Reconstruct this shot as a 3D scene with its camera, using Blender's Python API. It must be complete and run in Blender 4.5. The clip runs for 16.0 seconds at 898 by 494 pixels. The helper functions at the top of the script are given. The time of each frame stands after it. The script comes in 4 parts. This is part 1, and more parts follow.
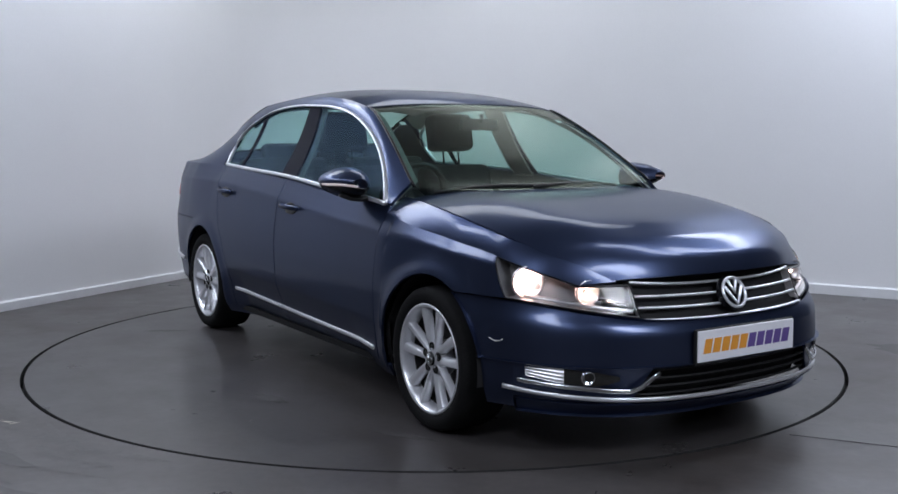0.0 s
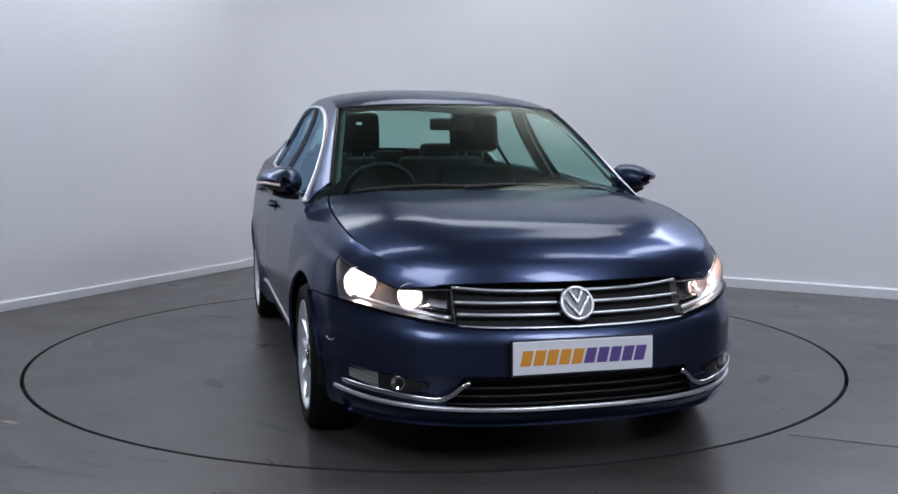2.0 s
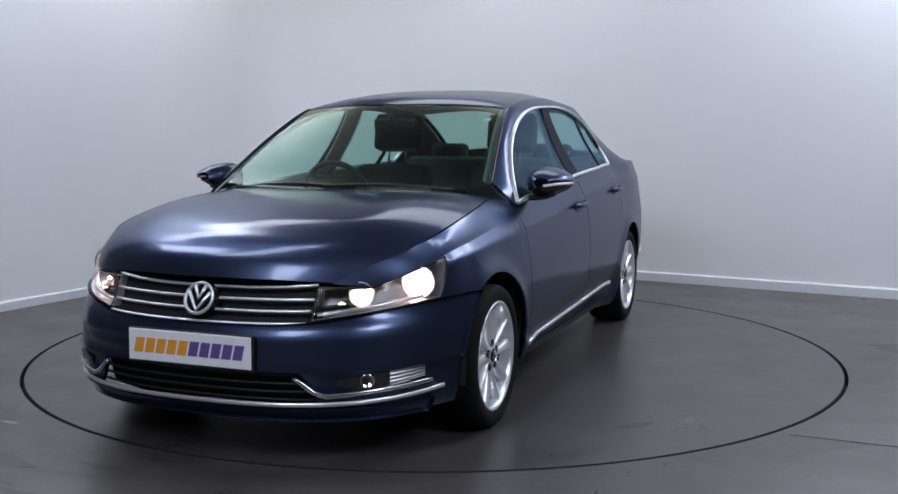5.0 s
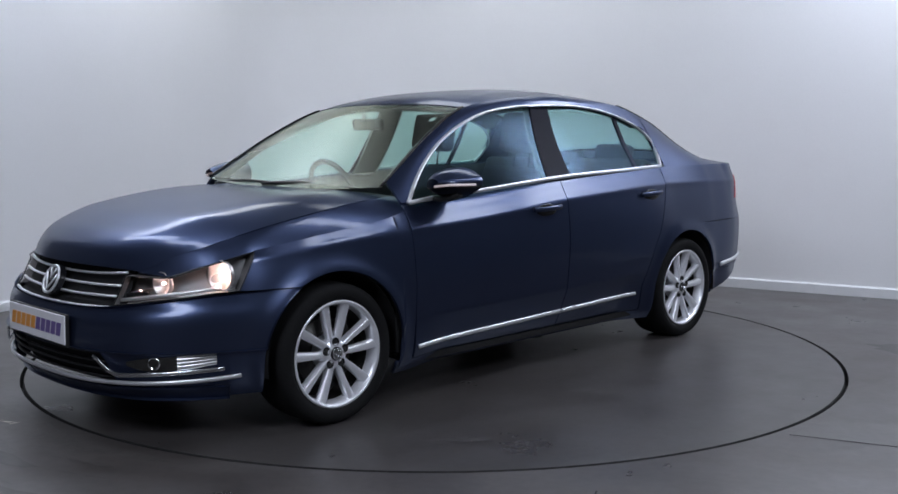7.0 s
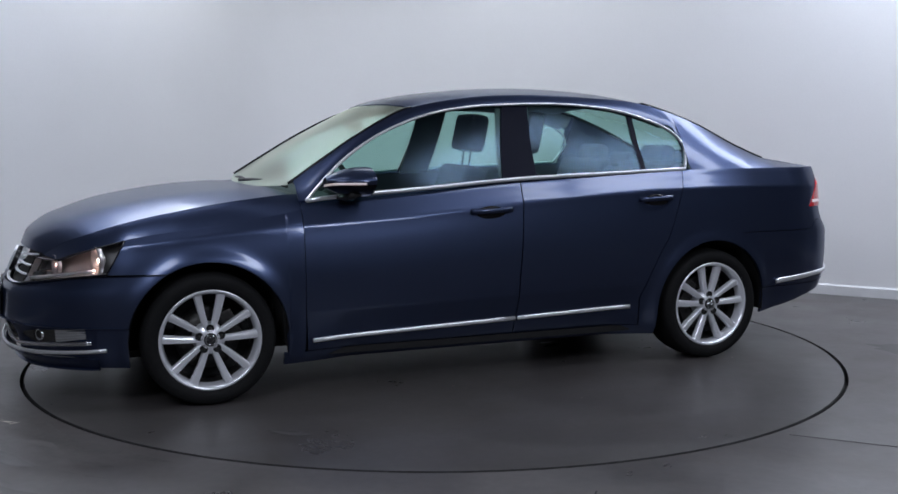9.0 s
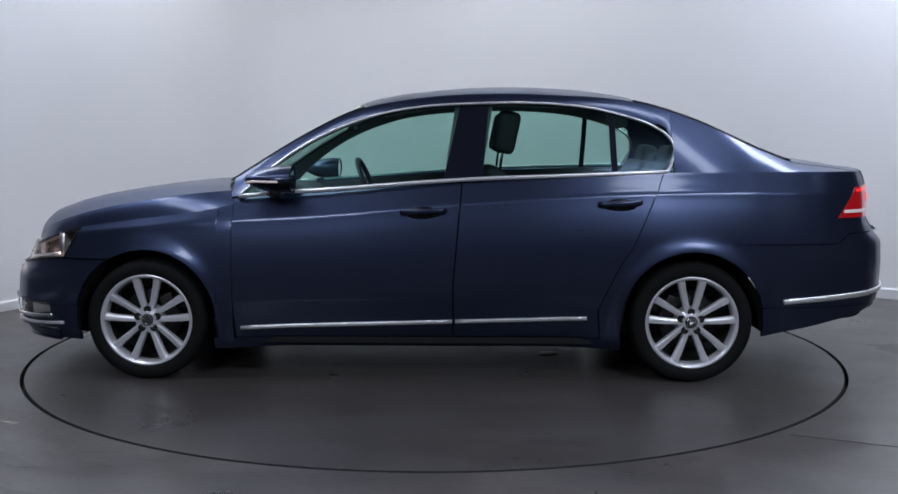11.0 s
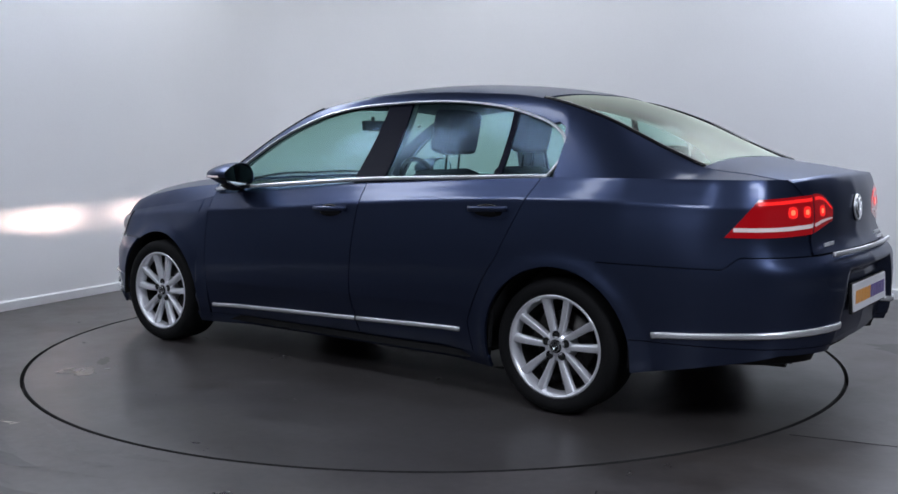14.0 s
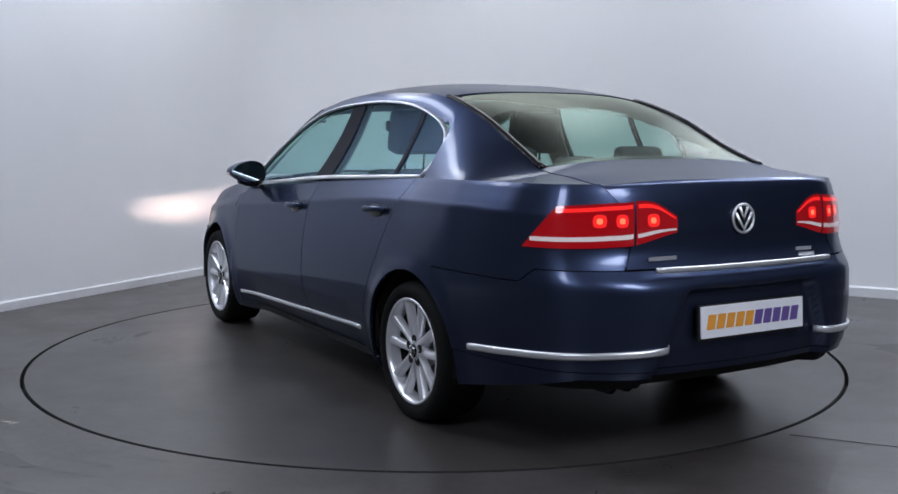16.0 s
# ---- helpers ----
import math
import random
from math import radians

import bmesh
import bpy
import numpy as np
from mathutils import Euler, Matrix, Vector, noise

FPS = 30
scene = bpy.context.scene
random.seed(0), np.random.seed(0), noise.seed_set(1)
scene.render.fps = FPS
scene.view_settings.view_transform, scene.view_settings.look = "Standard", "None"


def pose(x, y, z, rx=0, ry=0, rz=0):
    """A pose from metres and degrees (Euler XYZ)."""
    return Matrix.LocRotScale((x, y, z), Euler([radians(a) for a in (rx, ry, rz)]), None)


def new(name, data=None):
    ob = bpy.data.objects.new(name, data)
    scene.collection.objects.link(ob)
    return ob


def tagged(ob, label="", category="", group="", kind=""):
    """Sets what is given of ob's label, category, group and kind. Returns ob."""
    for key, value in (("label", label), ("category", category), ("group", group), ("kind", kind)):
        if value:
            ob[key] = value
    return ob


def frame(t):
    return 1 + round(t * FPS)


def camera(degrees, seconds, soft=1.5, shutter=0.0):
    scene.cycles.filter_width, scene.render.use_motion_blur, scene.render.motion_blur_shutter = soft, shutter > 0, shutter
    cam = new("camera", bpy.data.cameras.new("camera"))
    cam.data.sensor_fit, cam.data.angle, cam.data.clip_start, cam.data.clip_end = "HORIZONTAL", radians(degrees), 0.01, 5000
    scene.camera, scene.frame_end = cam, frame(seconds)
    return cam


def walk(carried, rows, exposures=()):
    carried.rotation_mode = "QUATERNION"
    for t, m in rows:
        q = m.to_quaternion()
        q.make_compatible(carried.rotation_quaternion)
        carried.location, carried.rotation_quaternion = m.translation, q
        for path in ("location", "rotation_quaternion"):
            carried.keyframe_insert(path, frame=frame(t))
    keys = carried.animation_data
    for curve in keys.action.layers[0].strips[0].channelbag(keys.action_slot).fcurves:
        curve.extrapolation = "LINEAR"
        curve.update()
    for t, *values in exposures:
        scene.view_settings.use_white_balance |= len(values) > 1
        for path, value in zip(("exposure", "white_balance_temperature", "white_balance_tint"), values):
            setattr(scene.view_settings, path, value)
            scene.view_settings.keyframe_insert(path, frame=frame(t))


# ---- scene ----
# ---------------------------------------------------------------- camera
cam = camera(48.03, 16.0, soft=1.6)
EYE = (0.0, -5.773, 1.209)
CAM_POSE = pose(*EYE, 90 - 6.223, 0.0, -0.725) @ pose(0, 0, 0, 0, 0, 0.085)
walk(cam, [(0, CAM_POSE), (16, CAM_POSE)])

# ---------------------------------------------------------------- light
world = bpy.data.worlds.new("world")
world.use_nodes = True
world.node_tree.nodes["Background"].inputs[0].default_value = (0.75, 0.8, 1.0, 1)
world.node_tree.nodes["Background"].inputs[1].default_value = 0.05
scene.world = world
scene.view_settings.exposure = 0.50

CEIL = 3.6
# ceiling and fill lamps: x, y, size x, size y, watts, turn, colour
COOL, PLAIN = (0.80, 0.86, 1.0), (0.97, 0.99, 0.96)
LAMPS = [(-3.1, -0.45, 2.0, 0.45, 22, -36, COOL), (3.4, -0.6, 2.0, 0.45, 22, 30, COOL),
         # The first two here are unseen, added to brighten the white walls.
         (-2.9, 1.3, 2.2, 1.2, 41, 62, COOL), (3.7, 1.2, 2.2, 1.2, 64, -31, COOL), (-1.75, 2.3, 1.4, 0.8, 7, 62, PLAIN), (0.6, 2.1, 2.8, 1.2, 9, -31, PLAIN),
         # The last two here are unseen fill, added to light the car's front.
         (-1.7, -1.5, 1.8, 0.36, 12, 0, COOL), (2.1, -1.6, 1.8, 0.36, 14, 0, COOL), (-2.0, -5.4, 2.2, 1.2, 74, 62, COOL), (2.6, -5.2, 2.2, 1.2, 100, -31, COOL)]


# ---------------------------------------------------------------- materials
def material(name, colour, rough=0.5, metal=0.0, coat=0.0, grain=0.0, grain_size=40.0, stain=0.0, stain_size=1.5, bump=0.0, emit=0.0,
             emit_colour=None, rough_vary=0.0, spec=0.5, coat_rough=0.04, tint=None):
    m = bpy.data.materials.new(name)
    m.use_nodes = True
    nt = m.node_tree
    b = nt.nodes["Principled BSDF"]
    b.inputs["Base Color"].default_value = (*colour, 1)
    b.inputs["Roughness"].default_value = rough
    b.inputs["Metallic"].default_value = metal
    b.inputs["Coat Weight"].default_value = coat
    b.inputs["Coat Roughness"].default_value = coat_rough
    b.inputs["Specular IOR Level"].default_value = spec
    if emit:
        b.inputs["Emission Color"].default_value = (*(emit_colour or colour), 1)
        b.inputs["Emission Strength"].default_value = emit
    if grain or stain or bump or rough_vary:
        co = nt.nodes.new("ShaderNodeTexCoord")
        fine = nt.nodes.new("ShaderNodeTexNoise")
        fine.inputs["Scale"].default_value = grain_size
        fine.inputs["Detail"].default_value = 6
        big = nt.nodes.new("ShaderNodeTexNoise")
        big.inputs["Scale"].default_value = stain_size
        big.inputs["Detail"].default_value = 5
        big.inputs["Roughness"].default_value = 0.6
        for n in (fine, big):
            nt.links.new(co.outputs["Object"], n.inputs["Vector"])
        total = None
        for n, amount in ((fine, grain), (big, stain)):
            r = nt.nodes.new("ShaderNodeMapRange")
            r.inputs["From Min"].default_value, r.inputs["From Max"].default_value = 0.3, 0.7
            r.inputs["To Min"].default_value, r.inputs["To Max"].default_value = 1 - amount, 1 + amount
            nt.links.new(n.outputs["Fac"], r.inputs["Value"])
            if total is None:
                total = r.outputs[0]
            else:
                mul = nt.nodes.new("ShaderNodeMath")
                mul.operation = "MULTIPLY"
                nt.links.new(total, mul.inputs[0])
                nt.links.new(r.outputs[0], mul.inputs[1])
                total = mul.outputs[0]
        sc = nt.nodes.new("ShaderNodeVectorMath")
        sc.operation = "SCALE"
        sc.inputs[0].default_value = colour
        nt.links.new(total, sc.inputs["Scale"])
        nt.links.new(sc.outputs[0], b.inputs["Base Color"])
        if tint:
            # broad worn drifts of a second tone
            wide = nt.nodes.new("ShaderNodeTexNoise")
            wide.inputs["Scale"].default_value, wide.inputs["Detail"].default_value = 0.8, 7
            wide.inputs["Roughness"].default_value, wide.inputs["Distortion"].default_value = 0.65, 0.6
            stretch = nt.nodes.new("ShaderNodeMapping")
            stretch.inputs["Scale"].default_value = (0.7, 1.8, 1)
            stretch.inputs["Rotation"].default_value = (0, 0, 0.35)
            nt.links.new(co.outputs["Object"], stretch.inputs["Vector"])
            nt.links.new(stretch.outputs[0], wide.inputs["Vector"])
            ramp = nt.nodes.new("ShaderNodeMapRange")
            ramp.inputs["From Min"].default_value, ramp.inputs["From Max"].default_value = 0.42, 0.62
            nt.links.new(wide.outputs["Fac"], ramp.inputs["Value"])
            tones = nt.nodes.new("ShaderNodeMix")
            tones.data_type, tones.blend_type = "RGBA", "MULTIPLY"
            tones.inputs[7].default_value = (*tint, 1)
            nt.links.new(ramp.outputs[0], tones.inputs[0])
            nt.links.new(sc.outputs[0], tones.inputs[6])
            nt.links.new(tones.outputs[2], b.inputs["Base Color"])
        if rough_vary:
            r = nt.nodes.new("ShaderNodeMapRange")
            r.inputs["From Min"].default_value, r.inputs["From Max"].default_value = 0.3, 0.7
            r.inputs["To Min"].default_value, r.inputs["To Max"].default_value = rough - rough_vary, rough + rough_vary
            nt.links.new(big.outputs["Fac"], r.inputs["Value"])
            nt.links.new(r.outputs[0], b.inputs["Roughness"])
        if bump:
            bp = nt.nodes.new("ShaderNodeBump")
            bp.inputs["Strength"].default_value = bump
            bp.inputs["Distance"].default_value = 0.002
            nt.links.new(fine.outputs["Fac"], bp.inputs["Height"])
            nt.links.new(bp.outputs[0], b.inputs["Normal"])
    return m


# sheen colours the gloss; the blue default tints reflected lamps into blue streaks
def glass(name, tint, gloss=0.15, sheen=(0.48, 0.72, 1.0), base=0.027):
    m = bpy.data.materials.new(name)
    m.use_nodes = True
    nt = m.node_tree
    nt.nodes.remove(nt.nodes["Principled BSDF"])
    out = nt.nodes["Material Output"]
    tr = nt.nodes.new("ShaderNodeBsdfTransparent")
    tr.inputs[0].default_value = (*tint, 1)
    gl = nt.nodes.new("ShaderNodeBsdfGlossy")
    gl.inputs["Roughness"].default_value = gloss
    gl.inputs["Color"].default_value = (*sheen, 1)
    lw = nt.nodes.new("ShaderNodeLayerWeight")
    lw.inputs[0].default_value = 0.5
    pw = nt.nodes.new("ShaderNodeMath")
    pw.operation, pw.inputs[1].default_value = "POWER", 5.0
    nt.links.new(lw.outputs["Facing"], pw.inputs[0])
    fr = nt.nodes.new("ShaderNodeMath")
    fr.operation, fr.inputs[1].default_value, fr.inputs[2].default_value = "MULTIPLY_ADD", 0.75, base
    nt.links.new(pw.outputs[0], fr.inputs[0])
    mx = nt.nodes.new("ShaderNodeMixShader")
    nt.links.new(fr.outputs[0], mx.inputs[0])
    nt.links.new(tr.outputs[0], mx.inputs[1])
    nt.links.new(gl.outputs[0], mx.inputs[2])
    nt.links.new(mx.outputs[0], out.inputs[0])
    return m


PAINT = material("blue_metallic_paint", (0.041, 0.056, 0.110), 0.34, 0.86, 0.55, grain=0.10, grain_size=900, stain=0.03, stain_size=3, coat_rough=0.12)
PAINT.node_tree.nodes["Principled BSDF"].inputs["Specular Tint"].default_value = (0.45, 0.48, 0.56, 1)
PLASTIC = material("black_plastic", (0.012, 0.012, 0.013), 0.5, grain=0.15, grain_size=300, bump=0.1)
SHUT = material("shut_line_black", (0.004, 0.004, 0.005), 0.8)
GLOSS_BLACK = material("gloss_black", (0.008, 0.008, 0.010), 0.22, spec=0.3)
CHROME = material("chrome", (0.82, 0.83, 0.85), 0.10, 1.0, grain=0.02, grain_size=60)
BRIGHT = material("bright_trim", (0.86, 0.87, 0.90), 0.34, 0.75, grain=0.02, grain_size=60)
SATIN = material("satin_chrome", (0.72, 0.73, 0.76), 0.22, 1.0, grain=0.03, grain_size=80)
ALLOY = material("alloy_silver", (0.80, 0.81, 0.85), 0.30, 0.55, 0.6, grain=0.05, grain_size=200, stain=0.04, stain_size=8)
RUBBER = material("tyre_rubber", (0.009, 0.009, 0.0095), 0.8, spec=0.15, grain=0.2, grain_size=120, bump=0.3, stain=0.15, stain_size=6)
PILLAR = material("window_pillar_black", (0.006, 0.007, 0.016), 0.5, spec=0.06)
STEEL = material("brake_steel", (0.05, 0.048, 0.046), 0.45, 0.7, grain=0.2, grain_size=60)
CLOTH = material("dark_grey_seat_cloth", (0.036, 0.037, 0.041), 0.9, grain=0.10, grain_size=200, bump=0.05)
TRIM = material("dark_cabin_plastic", (0.036, 0.037, 0.040), 0.7, grain=0.15, grain_size=200, bump=0.15)
PILLAR_TRIM = material("grey_green_pillar_trim", (0.20, 0.215, 0.205), 0.7, grain=0.08, grain_size=200)
LINING = material("pale_roof_lining", (0.42, 0.43, 0.42), 0.9, grain=0.08, grain_size=300)
WINDOW = glass("green_tinted_glass", (0.61, 0.80, 0.745))
# Rough, green-tinted gloss blurs the reflected ceiling into a painted milky haze.
SCREEN = glass("green_screen_glass_milky_gloss", (0.61, 0.80, 0.745), 0.30, (0.92, 0.98, 0.86), 0.038)
LENS = glass("clear_lens", (0.93, 0.95, 0.96), 0.06, (1.0, 0.97, 0.95))
REFLECTOR = material("lamp_reflector", (0.80, 0.78, 0.78), 0.30, 0.9)
BOWL = material("lamp_bowl_silver", (0.85, 0.80, 0.79), 0.36, 1.0)
LAMP_GREY = material("lamp_housing_grey", (0.30, 0.285, 0.285), 0.35, 0.4)
BULB = material("lit_bulb", (1, 0.9, 0.8), emit=45.0, emit_colour=(1.0, 0.66, 0.57))
BEAM = material("lit_beam_source", (1, 0.9, 0.8), emit=130000.0, emit_colour=(1.0, 0.72, 0.62))
RED = material("red_lens", (0.30, 0.003, 0.007), 0.12, coat=0.8, emit=0.085, emit_colour=(1.0, 0.012, 0.02))
RED_GLOW = material("glowing_red_cell", (0.5, 0.01, 0.01), 0.2, coat=0.8, emit=0.62, emit_colour=(1.0, 0.02, 0.02))
RED_LIT = material("lit_red_lamp", (0.9, 0.05, 0.04), 0.3, emit=1.1, emit_colour=(1.0, 0.16, 0.07))
CLEAR = material("clear_lamp_band", (0.75, 0.72, 0.72), 0.15, coat=0.8, emit=0.12, emit_colour=(1.0, 0.7, 0.7))
WHITE = material("plate_white", (0.88, 0.88, 0.92), 0.35, coat=0.3, grain=0.02, grain_size=30)
ORANGE = material("plate_orange", (0.85, 0.36, 0.05), 0.4)
PURPLE = material("plate_purple", (0.14, 0.09, 0.30), 0.4)
MIRROR = material("mirror_glass", (0.75, 0.85, 0.92), 0.02, 1.0)
WALL = material("white_wall_paint", (0.80, 0.805, 0.82), 0.55, grain=0.012, grain_size=90, stain=0.02, stain_size=0.7, bump=0.05)
DARK_WALL = material("unseen_dark_wall", (0.10, 0.10, 0.105), 0.7, grain=0.05, grain_size=40, stain=0.1, stain_size=0.6)
SKIRT = material("skirting_paint", (0.72, 0.73, 0.75), 0.4, grain=0.03, grain_size=20)
CEILING = material("ceiling_grey", (0.24, 0.24, 0.25), 0.8, grain=0.02, grain_size=30, bump=0.05)
FLOOR = material("grey_painted_floor", (0.065, 0.0595, 0.0585), 0.34, grain=0.15, grain_size=24, stain=0.26, stain_size=1.7, bump=0.08, rough_vary=0.09, tint=(0.72, 0.66, 0.62))
DISC = material("grey_turntable_paint", (0.057, 0.0525, 0.0525), 0.32, grain=0.11, grain_size=26, stain=0.15, stain_size=2.2, bump=0.08, rough_vary=0.06, tint=(0.86, 0.83, 0.79))
PIT = material("dark_gap", (0.006, 0.006, 0.006), 0.9)
SCUFF = material("dry_paint_scuff", (0.45, 0.42, 0.36), 0.8, grain=0.3, grain_size=40)
TYRE_MARK = material("tyre_mark", (0.054, 0.0495, 0.0495), 0.45, grain=0.2, grain_size=30)
WEAR = material("brown_floor_wear", (0.054, 0.049, 0.047), 0.36, grain=0.3, grain_size=30, stain=0.25, stain_size=4)
PANEL_LIT = material("lamp_diffuser", (0.9, 0.9, 0.9), emit=1.2, emit_colour=COOL)


# ---------------------------------------------------------------- mesh helpers
def mesh_object(name, verts, faces, mat, parent=None, label="", smooth=True, mats=()):
    me = bpy.data.meshes.new(name)
    me.from_pydata([tuple(v) for v in verts], [], faces)
    me.materials.append(mat)
    for extra in mats:
        me.materials.append(extra)
    if smooth:
        me.polygons.foreach_set("use_smooth", [True] * len(me.polygons))
    me.update()
    ob = new(name, me)
    ob.parent = parent
    if label:
        tagged(ob, label)
    return ob


def part(name, bm, mat, parent=None, label="", smooth=False):
    me = bpy.data.meshes.new(name)
    bm.to_mesh(me)
    bm.free()
    me.materials.append(mat)
    if smooth:
        me.polygons.foreach_set("use_smooth", [True] * len(me.polygons))
    ob = new(name, me)
    ob.parent = parent
    if label:
        tagged(ob, label)
    return ob


def empty(name, label, category, kind="", group=""):
    return tagged(new(name), label, category, group, kind)


def spline(keys):
    """A smooth function through a few (t, value) keys, straight beyond the ends."""
    keys = sorted(keys)
    t = np.array([k[0] for k in keys], float)
    v = np.array([k[1] for k in keys], float)
    h, s = np.diff(t), np.diff(v) / np.diff(t)
    m = np.zeros(len(t))
    m[0], m[-1] = s[0], s[-1]
    for i in range(1, len(t) - 1):
        m[i] = (s[i - 1] * h[i] + s[i] * h[i - 1]) / (h[i] + h[i - 1])

    def f(q):
        if q <= t[0]:
            return v[0]
        if q >= t[-1]:
            return v[-1]
        i = min(int(np.searchsorted(t, q)) - 1, len(h) - 1)
        i = max(i, 0)
        u = (q - t[i]) / h[i]
        return ((2 * u ** 3 - 3 * u ** 2 + 1) * v[i] + (u ** 3 - 2 * u ** 2 + u) * h[i] * m[i]
                + (3 * u ** 2 - 2 * u ** 3) * v[i + 1] + (u ** 3 - u ** 2) * h[i] * m[i + 1])
    return f


def lerp(a, b, u):
    return a + (b - a) * u


def grid_mesh(f, nu, nv, skirt=0.014, flip=False, mirror=False):
    """Vertices and faces of the sheet f(u, v), its edges folded inwards by skirt."""
    p = np.array([[f(i / nu, j / nv) for j in range(nv + 1)] for i in range(nu + 1)], float)
    du = np.gradient(p, axis=0)
    dv = np.gradient(p, axis=1)
    n = np.cross(du, dv)
    n /= np.linalg.norm(n, axis=2, keepdims=True) + 1e-9
    if flip:
        n = -n
    if mirror:
        p[..., 1] *= -1
        n[..., 1] *= -1
    verts = [p[i, j] for i in range(nu + 1) for j in range(nv + 1)]
    idx = lambda i, j: i * (nv + 1) + j
    faces = [(idx(i, j), idx(i + 1, j), idx(i + 1, j + 1), idx(i, j + 1)) for i in range(nu) for j in range(nv)]
    if skirt:
        loop = ([(i, 0) for i in range(nu)] + [(nu, j) for j in range(nv)] + [(i, nv) for i in range(nu, 0, -1)] + [(0, j) for j in range(nv, 0, -1)])
        base = len(verts)
        verts += [p[i, j] for i, j in loop] + [p[i, j] - n[i, j] * skirt for i, j in loop]
        k = len(loop)
        faces += [(base + q, base + k + q, base + k + (q + 1) % k, base + (q + 1) % k) for q in range(k)]
    if flip != mirror:
        faces = [fc[::-1] for fc in faces]
    return verts, faces


def sheet(name, f, nu, nv, mat, parent, label="", skirt=0.014, flip=False, both=True):
    """A panel f(u, v) on the car's left side and, if both, its mirror image on the right."""
    made = []
    for mirror in ((False, True) if both else (False,)):
        v, fc = grid_mesh(f, nu, nv, skirt, flip, mirror)
        made.append(mesh_object(name, v, fc, mat, parent, label))
    return made


def sweep(name, pts, w, h, mat, parent, label="", closed=False, both=False, up=(0, 0, 1), sides=8):
    """A bar of half-width w and half-height h, rounded, along the points."""
    made = []
    pts = [Vector(q) for q in pts]
    for mirror in ((False, True) if both else (False,)):
        ps = [Vector((q.x, -q.y, q.z)) for q in pts] if mirror else pts
        n = len(ps)
        verts, faces = [], []
        for i, q in enumerate(ps):
            a = ps[i - 1] if (i or closed) else q
            b = ps[(i + 1) % n] if (i < n - 1 or closed) else q
            d = (b - a).normalized()
            ref = Vector(up)
            s = d.cross(ref)
            if s.length < 1e-4:
                s = d.cross(Vector((0, 1, 0)))
            s.normalize()
            t = s.cross(d).normalized()
            for k in range(sides):
                ang = 2 * math.pi * (k + 0.5) / sides
                verts.append(q + s * math.cos(ang) * w + t * math.sin(ang) * h)
        for i in range(n if closed else n - 1):
            for k in range(sides):
                j = (i + 1) % n
                faces.append((i * sides + k, i * sides + (k + 1) % sides, j * sides + (k + 1) % sides, j * sides + k))
        if not closed:
            faces += [tuple(range(sides))[::-1], tuple((n - 1) * sides + k for k in range(sides))]
        made.append(mesh_object(name, verts, faces, mat, parent, label))
    return made


def box_bm(bm, size, m, bevel=0.0, segments=2):
    r = bmesh.ops.create_cube(bm, size=1, matrix=m @ Matrix.Diagonal((*size, 1)))
    if bevel:
        edges = list({e for v in r["verts"] for e in v.link_edges})
        bmesh.ops.bevel(bm, geom=edges, offset=bevel, segments=segments, affect="EDGES", profile=0.6)


def box(name, size, m, mat, parent=None, label="", bevel=0.0, segments=2):
    bm = bmesh.new()
    box_bm(bm, size, m, bevel, segments)
    return part(name, bm, mat, parent, label, smooth=False)


def lathe(name, profile, mat, parent, m=Matrix(), n=48, label="", closed=False):
    """Turns (radius, y) pairs about the y axis."""
    verts, faces = [], []
    k = len(profile)
    for i in range(n):
        a = 2 * math.pi * i / n
        for r, y in profile:
            verts.append(m @ Vector((r * math.cos(a), y, r * math.sin(a))))
    for i in range(n):
        for j in range(k if closed else k - 1):
            q, w = (i + 1) % n, (j + 1) % k
            faces.append((i * k + j, i * k + w, q * k + w, q * k + j))
    return mesh_object(name, verts, faces, mat, parent, label)


# ---------------------------------------------------------------- the room
CORNER = Vector((-1.29, 4.52, 0))
ALONG_L = Vector((-0.460, -0.888, 0)).normalized()
ALONG_R = Vector((0.858, -0.513, 0)).normalized()
SIDE = 12.0
FAR_L, FAR_R = CORNER + ALONG_L * SIDE, CORNER + ALONG_R * SIDE
FAR = FAR_L + ALONG_R * SIDE


def wall(name, a, b, height, thick, label, mat=WALL, lift=0.0, out=True):
    d = (b - a).normalized()
    n = Vector((d.y, -d.x, 0))
    mid = (FAR + CORNER) / 2
    if (mid - a).dot(n) > 0:
        n = -n
    bm = bmesh.new()
    lo = [a, b, b + n * thick, a + n * thick]
    vs = [bm.verts.new(q + Vector((0, 0, lift))) for q in lo] + [bm.verts.new(q + Vector((0, 0, lift + height))) for q in lo]
    for q in ((0, 1, 2, 3), (4, 5, 6, 7), (0, 1, 5, 4), (1, 2, 6, 5), (2, 3, 7, 6), (3, 0, 4, 7)):
        bm.faces.new([vs[i] for i in q])
    bmesh.ops.recalc_face_normals(bm, faces=bm.faces)
    return tagged(part(name, bm, mat), label, "wall", kind="structure")


def inward(a, b, by):
    d = (b - a).normalized()
    n = Vector((-d.y, d.x, 0))
    mid = (FAR + CORNER) / 2
    return n * by if (mid - a).dot(n) > 0 else -n * by


